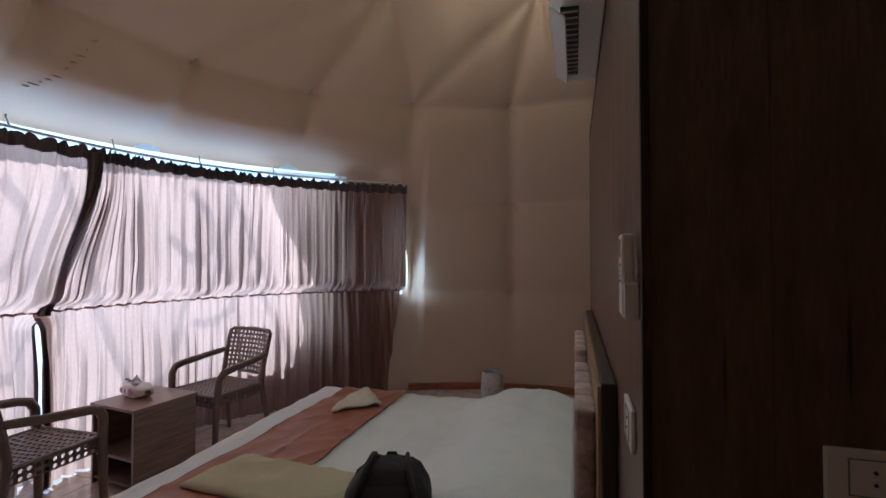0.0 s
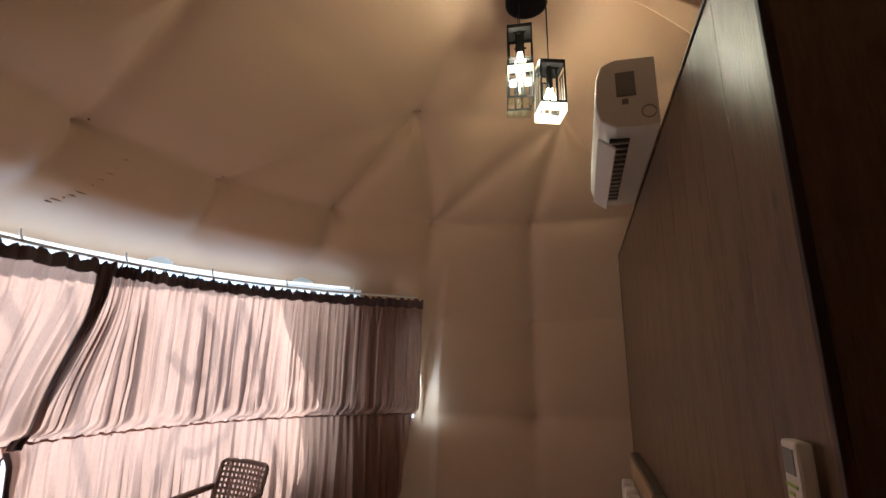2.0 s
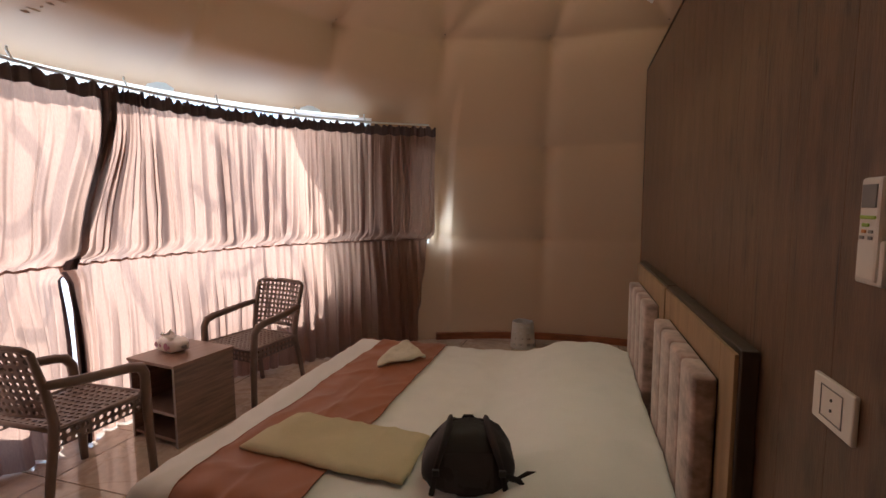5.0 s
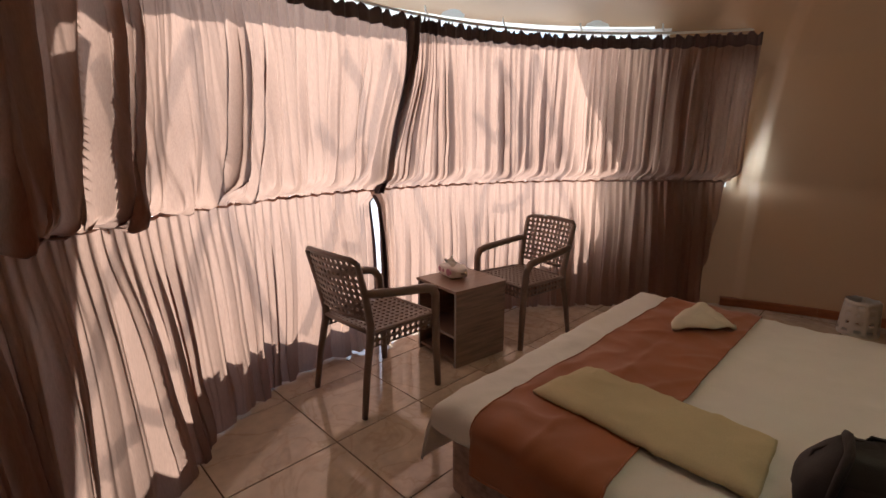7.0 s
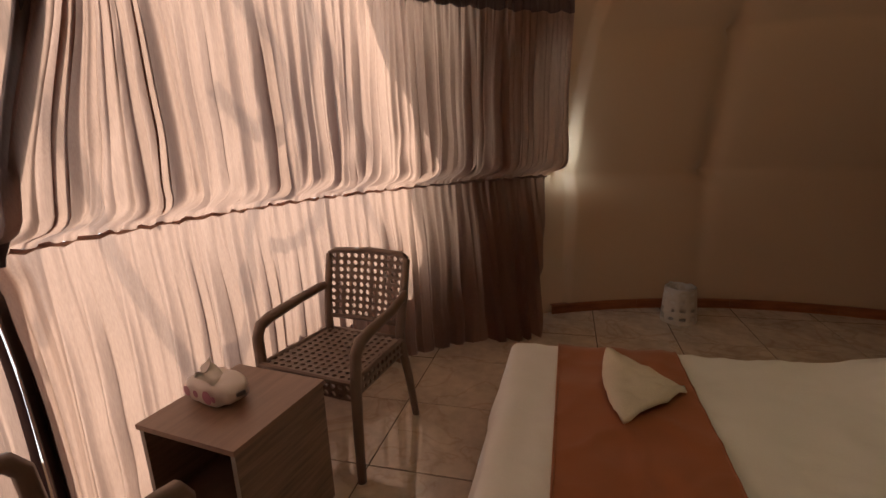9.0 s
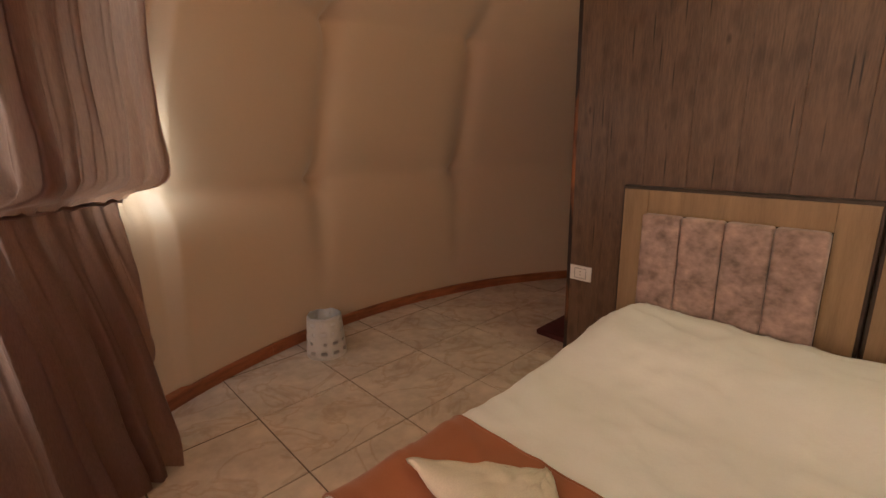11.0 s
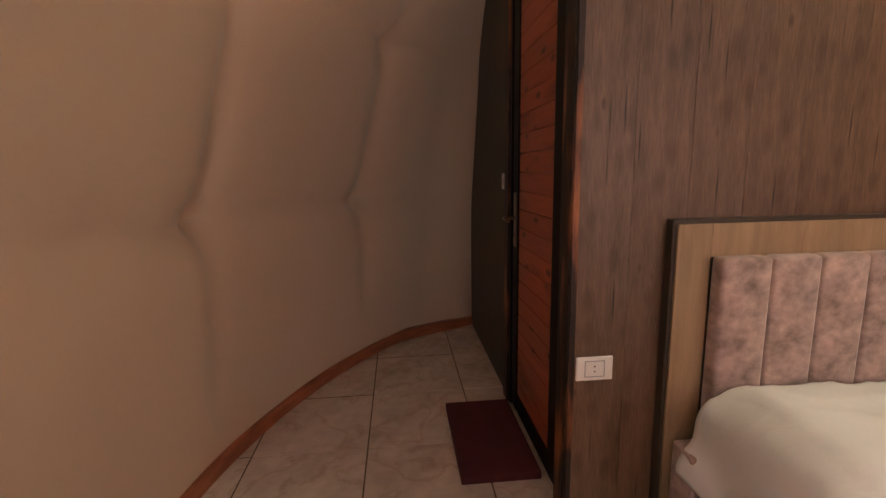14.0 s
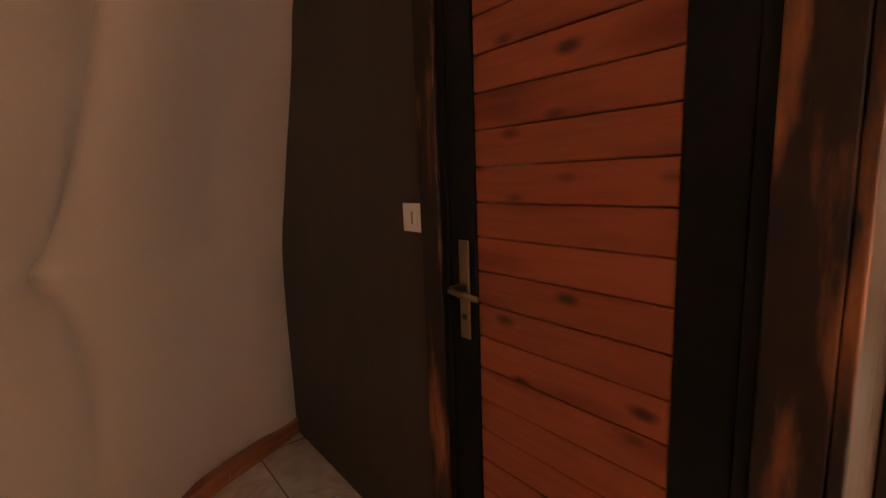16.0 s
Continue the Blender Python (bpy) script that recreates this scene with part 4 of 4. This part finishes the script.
def make_chair(m, label):
    c = thing("armchair", m, label, "chair", "resin armchairs")
    # back legs run up into the back posts
    for s in (-1, 1):
        bm = bmesh.new()
        tube(bm, [(s * 0.225, 0.255, 0.0), (s * 0.215, 0.225, 0.22), (s * 0.205, 0.19, 0.40), (s * 0.205, 0.185, 0.47), (s * 0.215, 0.215, 0.62), (s * 0.222, 0.262, 0.80)],
             [0.018, 0.021, 0.024, 0.024, 0.021, 0.017], 8, 0.85)
        part("back_leg", bm, RESIN, c, "", True)
        bm = bmesh.new()
        tube(bm, [(s * 0.243, -0.245, 0.0), (s * 0.240, -0.235, 0.25), (s * 0.243, -0.228, 0.43), (s * 0.25, -0.222, 0.545), (s * 0.255, -0.195, 0.588), (s * 0.258, -0.14, 0.604),
                  (s * 0.255, 0.05, 0.626), (s * 0.238, 0.19, 0.645), (s * 0.222, 0.225, 0.648)], [0.018, 0.021, 0.023, 0.023, 0.024, 0.023, 0.021, 0.02, 0.017], 8, 1.1)
        part("arm_and_front_leg", bm, RESIN, c, "", True)
    bm = bmesh.new()
    tube(bm, [(-0.222, 0.262, 0.80), (-0.19, 0.275, 0.818), (0, 0.292, 0.824), (0.19, 0.275, 0.818), (0.222, 0.262, 0.80)], 0.013, 8)
    part("top_rail", bm, RESIN, c, "", True)
    bm = bmesh.new()
    tube(bm, [(-0.205, 0.192, 0.50), (0, 0.215, 0.495), (0.205, 0.192, 0.50)], 0.011, 8)
    part("lower_rail", bm, RESIN, c, "", True)

    def back_map(x, y, o):
        f = y / 0.31
        bend = 0.028 * (1 - ((x - 0.2) / 0.2) ** 2)
        return Vector(((x - 0.2) * (1.0 + 0.06 * f), 0.192 + 0.072 * f + bend - o, 0.50 + y))
    bm = bmesh.new()
    weave(bm, 0.40, 0.31, 0.036, back_map)
    tagged(part("woven_back", bm, RESIN, c, "openwork cane pattern back"), kind="stuff")

    def seat_map(x, y, o):
        sag = -0.012 * math.sin(math.pi * x / 0.46) * math.sin(math.pi * min(1, y / 0.44))
        return Vector((x - 0.23, -0.235 + y, 0.432 + sag + o))
    bm = bmesh.new()
    weave(bm, 0.46, 0.43, 0.037, seat_map, 0.004, 0.30)
    tagged(part("woven_seat", bm, RESIN, c, "openwork cane pattern seat"), kind="stuff")
    for a, b in (((-0.23, -0.24), (0.23, -0.24)), ((-0.23, -0.24), (-0.21, 0.19)), ((0.23, -0.24), (0.21, 0.19))):
        A, B = Vector((*a, 0)), Vector((*b, 0))
        d = (B - A)
        nrm = Vector((-d.y, d.x, 0)).normalized()
        bm = bmesh.new()
        L = d.length
        weave(bm, L, 0.07, 0.035, lambda x, y, o: A + d * (x / L) + nrm * o + Vector((0, 0, 0.355 + y)))
        tube(bm, [A + Vector((0, 0, 0.432)), B + Vector((0, 0, 0.432))], 0.012, 8)
        tagged(part("apron", bm, RESIN, c), kind="stuff")
    bm = bmesh.new()
    tube(bm, [(-0.21, 0.19, 0.43), (0.21, 0.19, 0.43)], 0.012, 8)
    part("rear_rail", bm, RESIN, c, "", True)
    return c


chair = make_chair(pose(-2.192, 3.53, 0, 0, 0, -9.5), "brown moulded resin armchair with openwork cane back and seat")
copy_thing(chair, pose(-2.30, 2.295, 0, 0, 0, 181))

# ---- side table ----
table = thing("side_table", pose(-2.29, 2.98, 0, 0, 0, -7), "grey brown veneered side table, open at one side with a shelf", "side table")
W, D, H = 0.20, 0.205, 0.495
part("tabletop", boxed(-W - 0.006, W + 0.006, -D - 0.008, D + 0.004, H - 0.018, H, 0.0015), ASH_TOP, table)
part("side_panel", boxed(W - 0.018, W, -D, D, 0.0, H - 0.0185, 0.001), ASH, table)
part("side_panel", boxed(-W, -W + 0.018, -D, D, 0.0, H - 0.0185, 0.001), ASH, table)
part("back_panel", boxed(-W + 0.0185, W - 0.0185, D - 0.016, D - 0.002, 0.01, H - 0.0185), ASH, table)
part("shelf", boxed(-W + 0.0185, W - 0.0185, -D + 0.006, D - 0.017, 0.185, 0.203, 0.001), ASH, table)
EDGE_Y = -D - 0.0008
for x0, x1, z0, z1 in ((W - 0.018, W, 0.0, H - 0.0185), (-W, -W + 0.018, 0.0, H - 0.0185), (-W + 0.0185, W - 0.0185, 0.186, 0.202)):
    part("edge_strip", boxed(x0 + 0.0005, x1 - 0.0005, EDGE_Y, EDGE_Y + (0.0065 if z0 > 0.1 else 0.0005), z0 + 0.001, z1 - 0.001), EDGEBAND, table, "pale grey edge band")
part("bottom", boxed(-W + 0.0185, W - 0.0185, -D + 0.006, D - 0.017, 0.03, 0.048, 0.001), ASH, table)

# ---- tissue packet ----
tissues = thing("tissue_packet", pose(-2.365, 2.985, H, 0, 0, -14) @ Matrix.Scale(1.27, 4), "white and mauve film packet of tissues, torn open on the table", "tissue packet")
bm = bmesh.new()


def pillow_pack(u, v):
    a = 2 * math.pi * v
    x = (u - 0.5) * 0.19
    k = math.sin(math.pi * min(1, max(0, u))) ** 0.28 if 0 < u < 1 else 0.25
    yy, zz = math.cos(a), math.sin(a)
    yy = math.copysign(abs(yy) ** 0.36, yy) * 0.052 * max(k, 0.3)
    zz = math.copysign(abs(zz) ** 0.36, zz) * 0.031 * max(k, 0.05)
    n_ = 0.004 * noise.noise(Vector((x * 40, yy * 40, zz * 40)))
    return Vector((x, yy + n_, 0.033 + zz + n_))


sheet(bm, 24, 24, pillow_pack)
part("packet", bm, PACK, tissues, "", True)
for x, y, s in ((-0.05, -0.0545, 0.015), (0.035, -0.0548, 0.019), (-0.012, -0.055, 0.010), (0.06, -0.054, 0.009)):
    bm = bmesh.new()
    lathe(bm, [(0.001, 0), (s, 0.0002), (s * 0.9, 0.0006)], 14, Matrix.Translation((x, y, 0.036)) @ Matrix.Rotation(radians(90), 4, "X"))
    part("print", bm, PACKPRINT, tissues, "mauve printed spot")
bm = bmesh.new()
sheet(bm, 12, 12, lambda u, v: Vector((-0.055 + 0.085 * u + 0.015 * math.sin(v * 6), -0.03 + 0.05 * math.sin(u * 3.1 + v), 0.055 + 0.05 * v * (0.5 + 0.5 * abs(math.sin(u * 5.0))) + 0.006 * noise.noise(Vector((u * 5, v * 5, 0))))))
part("tissue", bm, PAPER, tissues, "soft white tissue", True)

# ---- things on the bed ----
def quad_cloth(corners, z_of, thick, rough, nu=40, nv=24, seed=0.0):
    a, b, c, d = [Vector((*p, 0)) for p in corners]

    def f(u, v):
        p = (a * (1 - u) + d * u) * (1 - v) + (b * (1 - u) + c * u) * v
        e = min(u, 1 - u, v, 1 - v)
        p.x += 0.008 * noise.noise(Vector((u * 4, v * 4, seed)))
        p.y += 0.008 * noise.noise(Vector((u * 4, v * 4, seed + 8)))
        p.z = z_of(p.x, p.y) + thick * smoothstep(-0.01, 0.05, e) + rough * noise.noise(Vector((p.x * 7, p.y * 7, seed))) * smoothstep(0, 0.2, e)
        return p
    return sheet(bmesh.new(), nu, nv, f)


top_of = lambda x, y: cover_z(x, y) + 0.02
towel = tagged(obj("bath_towel", quad_cloth([(-1.185, 2.185), (-1.145, 2.51), (-0.50, 2.475), (-0.485, 2.135)], top_of, 0.014, 0.006, 60, 36, 1.0), TOWEL, True),
               "folded cream terry bath towel lying on the bed", "towel")
thicken(towel, 0.012, 1.0)
hand_towel = tagged(obj("hand_towel", sheet(bmesh.new(), 30, 30, lambda u, v: (lambda p: Vector((p.x, p.y, top_of(p.x, p.y) + 0.012 + 0.045 * (math.sin(math.pi * min(1, max(0.0, v))) ** 0.6) * (0.35 + 0.65 * u) * (1 - u * 0.25) * (1 - (2 * u - 1) ** 6) + 0.012 * noise.noise(Vector((u * 5, v * 6, 3))) + 0.008 * abs(noise.noise(Vector((u * 3, v * 14, 9)))))))(
    Vector((-0.825, 3.375, 0)) * (1 - u) + (Vector((-1.045, 3.655, 0)) * v + Vector((-1.04, 3.145, 0)) * (1 - v) + Vector((-0.03, -0.01, 0)) * math.sin(math.pi * v)) * u)), TOWEL_W, True),
    "white terry towel folded into a cone on the runner", "towel")
thicken(hand_towel, 0.014, 1.0)

# ---- backpack ----
pack = thing("backpack", pose(-0.275, 2.225, 0.444, 0, 0, 14) @ Matrix.Scale(0.94, 4), "small black nylon backpack with loose straps lying on the bed", "backpack")
spow = lambda t, q: math.copysign(abs(t) ** q, t)


def bag_pt(u, v):
    a = 2 * math.pi * u
    b = math.pi * (v - 0.5)
    x = 0.168 * spow(math.cos(a), 0.7) * spow(math.cos(b), 0.55)
    y = 0.105 * spow(math.sin(a), 0.6) * spow(math.cos(b), 0.45)
    z = 0.108 + 0.108 * spow(math.sin(b), 0.75)
    k = 1 - 0.30 * smoothstep(0.09, 0.216, z)
    w_ = 0.007 * noise.noise(Vector((x * 14, y * 14, z * 14))) + 0.004 * noise.noise(Vector((x * 40, y * 40, z * 40)))
    return Vector((x * k + w_, y * (1 - 0.2 * smoothstep(0.1, 0.2, z)) + 0.25 * z + w_ - 0.02, max(0.002, z + w_)))


part("body", sheet(bmesh.new(), 64, 32, bag_pt), BAG, pack, "", True)
bm = bmesh.new()
sheet(bm, 20, 12, lambda u, v: Vector((-0.085 + 0.17 * u, -0.10 - 0.012 * math.sin(math.pi * u) * math.sin(math.pi * v) + 0.2 * (0.03 + 0.13 * v) - 0.014, 0.03 + 0.13 * v)))
part("back_padding", bm, BAGPAD, pack, "mesh padded back", True)
for sgn in (-1, 1):
    x0 = 0.065 * sgn
    bm = bmesh.new()
    tube(bm, [(x0, 0.075, 0.205), (x0 * 1.05, 0.02, 0.222), (x0 * 1.15, -0.03, 0.213), (x0 * 1.45, -0.068, 0.165), (x0 * 1.75, -0.10, 0.11)], [0.02, 0.026, 0.027, 0.025, 0.018], 8, 0.42)
    part("shoulder_strap", bm, BAGPAD, pack, "padded grey shoulder strap", True)
    bm = bmesh.new()
    tube(bm, [(x0 * 1.75, -0.10, 0.112), (x0 * 1.85, -0.118, 0.07), (x0 * 2.0, -0.112, 0.022)], 0.010, 6, 0.35)
    part("webbing", bm, STRAP, pack, "black webbing", True)
    part("buckle", boxed(x0 * 1.75 - 0.012, x0 * 1.75 + 0.012, -0.122, -0.108, 0.095, 0.118, 0.003), DARKP, pack, "black buckle")
bm = bmesh.new()
tube(bm, [(-0.022, 0.075, 0.205), (-0.015, 0.07, 0.222), (0.015, 0.07, 0.222), (0.022, 0.075, 0.205)], 0.006, 6)
part("grab_handle", bm, STRAP, pack, "", True)
bm = bmesh.new()
tube(bm, [(0.12, -0.09, 0.085), (0.165, -0.10, 0.075), (0.20, -0.085, 0.088), (0.235, -0.075, 0.082), (0.243, -0.078, 0.062), (0.215, -0.088, 0.058)], 0.013, 6, 0.35)
part("loose_strap", bm, STRAP, pack, "loose webbing strap", True)
bm = bmesh.new()
tube(bm, [(0.13, -0.10, 0.09), (0.17, -0.125, 0.088), (0.198, -0.14, 0.055), (0.204, -0.15, 0.012), (0.192, -0.155, 0.004)], 0.012, 6, 0.35)
part("loose_strap", bm, STRAP, pack, "loose webbing strap", True)
bm = bmesh.new()
tube(bm, [(-0.15, -0.02, 0.02), (-0.158, 0.0, 0.09), (-0.13, 0.03, 0.17), (-0.06, 0.055, 0.212), (0.06, 0.055, 0.212), (0.13, 0.03, 0.17), (0.158, 0.0, 0.09), (0.15, -0.02, 0.02)], 0.004, 6)
part("zip", bm, STRAP, pack, "black zip seam", True)

# ---- waste bin ----
bin_ = thing("waste_bin", pose(-0.425, 5.235, 0), "small white lace patterned plastic waste bin with a bag", "waste bin")
bm = bmesh.new()
n, rows = 40, 12
for i in range(n):
    for j in range(rows):
        if (i % 4 in (1, 2)) and (j % 3 == 1) and 0 < j < rows - 1:
            if random.random() < 0.85:
                continue
        def pt(ii, jj):
            a, z = 2 * math.pi * ii / n, 0.012 + 0.235 * jj / rows
            r = 0.118 - 0.018 * jj / rows
            return (r * math.cos(a), r * math.sin(a), z)
        bm.faces.new([bm.verts.new(pt(*q)) for q in ((i, j), (i + 1, j), (i + 1, j + 1), (i, j + 1))])
bmesh.ops.remove_doubles(bm, verts=bm.verts, dist=0.0005)
shell = part("lace_shell", bm, LACE, bin_, "white openwork shell", True)
thicken(shell, 0.003, 1.0)
part("base", lathe(bmesh.new(), [(0.119, 0.0), (0.121, 0.014), (0.112, 0.016)], 32), LACE, bin_)
bm = bmesh.new()
sheet(bm, 40, 8, lambda u, v: Vector(((0.094 + 0.012 * math.sin(v * 3.0) + 0.004 * noise.noise(Vector((u * 20, v * 4, 1)))) * math.cos(2 * math.pi * u),
                                       (0.094 + 0.012 * math.sin(v * 3.0) + 0.004 * noise.noise(Vector((u * 20, v * 4, 1)))) * math.sin(2 * math.pi * u),
                                       0.10 + 0.155 * v + 0.01 * noise.noise(Vector((math.cos(2 * math.pi * u) * 3, math.sin(2 * math.pi * u) * 3, v))))))
part("bin_bag", bm, BAGLINER, bin_, "crumpled thin plastic bag", True)

# ---- door mat ----
tagged(obj("door_mat", boxed(0.70, 1.285, 4.145, 4.465, 0.0005, 0.036, 0.004), MATRED), "thick dark red door mat on the tiles", "door mat")

# ---- sockets and switches ----
def socket(m, wide, label, rocker=False):
    s = thing("wall_switch" if rocker else "power_socket", m, label, "switch" if rocker else "socket")
    part("plate", boxed(-wide / 2, wide / 2, -0.009, 0, -0.041, 0.041, 0.003), WHITE, s)
    if rocker:
        part("rocker", boxed(-0.022, 0.022, -0.012, -0.0085, -0.026, 0.026, 0.002), WHITE, s)
        part("rocker_line", boxed(-0.004, 0.004, -0.0128, -0.0118, -0.018, 0.018), GREYP, s)
    else:
        bm = bmesh.new()
        for a in ((-0.034, 0.034, 0.026, 0.028), (-0.034, 0.034, -0.028, -0.026), (-0.034, -0.032, -0.026, 0.026), (0.032, 0.034, -0.026, 0.026)):
            box(bm, a[0], a[1], -0.0102, -0.0088, a[2], a[3])
        part("inset_line", bm, GREYP, s)
        for z in (-0.009, 0.009):
            bm = bmesh.new()
            tube(bm, [(0, -0.0105, z), (0, -0.0085, z)], 0.0028, 8)
            part("hole", bm, DARKP, s)
    return s


socket(pose(PX - 0.0005, 4.046, 0.558, 0, 0, -90), 0.125, "white double wall socket on the dark partition")
socket(pose(PX - 0.0005, 1.66, 1.06, 0, 0, -90), 0.125, "white wall socket above the bed end")
socket(pose(1.452, PY1 - 0.0118, 1.152, 0, 0, 180), 0.10, "white light switch beside the bathroom door", True)
socket(pose(0.803, PY0 - 0.0015, 1.066, 0, 0, 0), 0.125, "wall socket on the dark entrance wall")

# ---- air conditioner remote in its holder ----
remote = thing("remote_control", pose(PX, 1.56, 1.287, 0, 0, -90), "white air conditioner remote in a wall holder", "remote control")
part("holder", boxed(-0.032, 0.032, -0.026, 0, -0.005, 0.06, 0.004), WHITE, remote, "white plastic holder")
part("body", boxed(-0.024, 0.024, -0.030, -0.008, 0.0, 0.148, 0.005), WHITE, remote)
part("display", boxed(-0.017, 0.017, -0.0315, -0.0295, 0.105, 0.138, 0.001), GREYP, remote, "grey display")
for z, x0, x1, mm in ((0.103, -0.018, 0.018, GREEN), (0.092, -0.012, 0.004, GREEN), (0.083, -0.012, -0.002, ORANGE), (0.083, 0.004, 0.014, GREYP), (0.074, -0.016, -0.006, GREYP), (0.074, 0.004, 0.014, GREYP)):
    part("button", boxed(x0, x1, -0.0318, -0.0298, z - 0.014, z - 0.009, 0.001), mm, remote)

# ---- air conditioner ----
ac = thing("air_conditioner", pose(0, 0, 0), "white split air conditioner with its flap open above the partition", "air conditioner")
AY0, AY1, AZ = 2.25, 3.03, 2.284
bm = bmesh.new()
prof = [(0.487, AZ), (0.487, AZ + 0.252), (0.36, AZ + 0.258), (0.315, AZ + 0.24), (0.297, AZ + 0.19), (0.290, AZ + 0.085), (0.305, AZ + 0.035), (0.35, AZ + 0.004), (0.42, AZ)]
a = [bm.verts.new((x, AY0, z)) for x, z in prof]
b = [bm.verts.new((x, AY1, z)) for x, z in prof]
for k in range(len(prof)):
    bm.faces.new((a[k], a[(k + 1) % len(prof)], b[(k + 1) % len(prof)], b[k]))
bm.faces.new(a[::-1])
bm.faces.new(b)
bmesh.ops.bevel(bm, geom=bm.edges[:], offset=0.006, segments=2, affect="EDGES", profile=0.5)
part("casing", bm, WHITE, ac)
part("mounting_plate", boxed(0.4875, 0.4985, AY0 + 0.1, AY1 - 0.1, PZ + 0.0125, AZ + 0.2), STEEL, ac)
part("outlet", boxed(0.335, 0.40, AY0 + 0.08, AY1 - 0.08, AZ - 0.003, AZ + 0.006), DARKP, ac, "dark air outlet")
for k in range(14):
    y = AY0 + 0.1 + k * (AY1 - AY0 - 0.2) / 13
    part("vane", boxed(0.338, 0.397, y - 0.003, y + 0.003, AZ - 0.008, AZ - 0.002), WHITE, ac)
part("flap", boxed(-0.035, 0.035, AY0 + 0.07, AY1 - 0.07, -0.004, 0.004, 0.002, Matrix.Translation((0.325, 0, AZ - 0.016)) @ Matrix.Rotation(radians(38), 4, "Y")), WHITE, ac, "open white flap")
part("rating_label", boxed(0.36, 0.42, AY0 - 0.0015, AY0 + 0.001, AZ + 0.115, AZ + 0.205), GREYP, ac, "grey rating label")
part("rating_label", boxed(0.375, 0.395, AY0 - 0.0015, AY0 + 0.001, AZ + 0.085, AZ + 0.105), GREYP, ac)
bm = bmesh.new()
tube(bm, [(0.455 + 0.022 * math.cos(t_ * 0.5), AY0 - 0.001, AZ + 0.05 + 0.022 * math.sin(t_ * 0.5)) for t_ in range(13)], 0.002, 5)
part("knockout_ring", bm, GREYP, ac)

# ---- pendant lamp ----
LX, LY = 0.03, 2.75
pend = thing("pendant_lamp", pose(LX, LY, 0), "black pendant cluster of three square cut-out lanterns, two lit", "pendant lamp")
CZ = 3.315
part("canopy", lathe(bmesh.new(), [(0.09, CZ - 0.03), (0.105, CZ - 0.025), (0.105, CZ + 0.02), (0.04, CZ + 0.06)], 28), BLACK, pend, "round black canopy", True)


def lantern(x, y, zb, lit, turn):
    base = Matrix.Translation((x, y, zb)) @ Matrix.Rotation(radians(turn), 4, "Z")
    s, h = 0.06, 0.255
    cord = bmesh.new()
    tube(cord, [(x, y, zb + h), (x, y, CZ - 0.02)], 0.003, 6)
    sh = part("shade", boxed(-s, s, -s, s, h - 0.004, h, 0.001, base), BLACK, pend, "black metal lantern")
    part("cord", cord, BLACK, pend, "thin black cord", True)
    for q in range(4):
        rot = base @ Matrix.Rotation(radians(90 * q), 4, "Z")
        bm = bmesh.new()
        box(bm, -s, -s + 0.008, -s, -s + 0.0025, 0.03, h, 0.0, rot)
        box(bm, s - 0.008, s, -s, -s + 0.0025, 0.03, h, 0.0, rot)
        box(bm, -s, s, -s, -s + 0.0025, 0.030, 0.040, 0.0, rot)
        box(bm, -s, s, -s, -s + 0.0025, h - 0.02, h, 0.0, rot)
        for xx in (-0.016, 0.016):
            box(bm, xx - 0.005, xx + 0.005, -s, -s + 0.0025, 0.034, h - 0.05, 0.0, rot)
        box(bm, -0.03, 0.03, -s, -s + 0.0025, h - 0.055, h - 0.045, 0.0, rot)
        tagged(part("side_plate", bm, BLACK, sh), kind="stuff")
        bm = bmesh.new()
        box(bm, -s, s, -s, -s + 0.002, -0.012, 0.030, 0.0, rot)
        part("glass_strip", bm, FROST if lit else LAMPGLASS, sh, "frosted glass lower edge")
    bm = bmesh.new()
    lathe(bm, [(0.004, 0.0), (0.022, 0.010), (0.029, 0.034), (0.024, 0.06), (0.014, 0.085), (0.013, 0.10)], 16, base @ Matrix.Translation((0, 0, 0.03)))
    part("bulb", bm, BULB if lit else LAMPGLASS, sh, "lit warm bulb" if lit else "dark bulb", True)
    part("bulb_holder", lathe(bmesh.new(), [(0.016, 0.13), (0.016, 0.252)], 12, base), BLACK, sh)


lantern(0.095, 0.0, 2.655, True, 20)
lantern(-0.036, -0.01, 2.87, True, 5)
lantern(-0.052, 0.06, 2.74, False, 12)

# ---- floor tiles ----
def cut_tile(x, y):
    """A tile at the rim, cut back under the wall."""
    bm = sheet(bmesh.new(), 6, 6, lambda u, v: Vector((0.003 + 0.494 * u, 0.003 + 0.494 * v, 0.0)))
    for q in bm.verts:
        far = Vector((x + q.co.x - CX, y + q.co.y - CY, 0))
        if far.length > 3.38:
            far *= 3.38 / far.length
            q.co = Vector((far.x + CX - x, far.y + CY - y, -0.002))
    return bm


tile_me = None
for i in range(-9, 9):
    for j in range(-9, 12):
        x, y = -0.01 + 0.5 * i, 0.345 + 0.5 * j
        reach_ = [math.hypot(x + a - CX, y + b - CY) for a in (0.0, 0.5) for b in (0.0, 0.5)]
        if min(reach_) > 3.36:
            continue
        if max(reach_) > 3.38:
            t_ob = part("tile", cut_tile(x, y), TILE, floor)
        elif tile_me is None:
            t_ob = part("tile", boxed(0.003, 0.497, 0.003, 0.497, -0.008, 0.0, 0.0012), TILE, floor)
            tile_me = t_ob.data
        else:
            t_ob = new("tile", tile_me)
            t_ob.parent = floor
        t_ob.location = (x, y, 0)
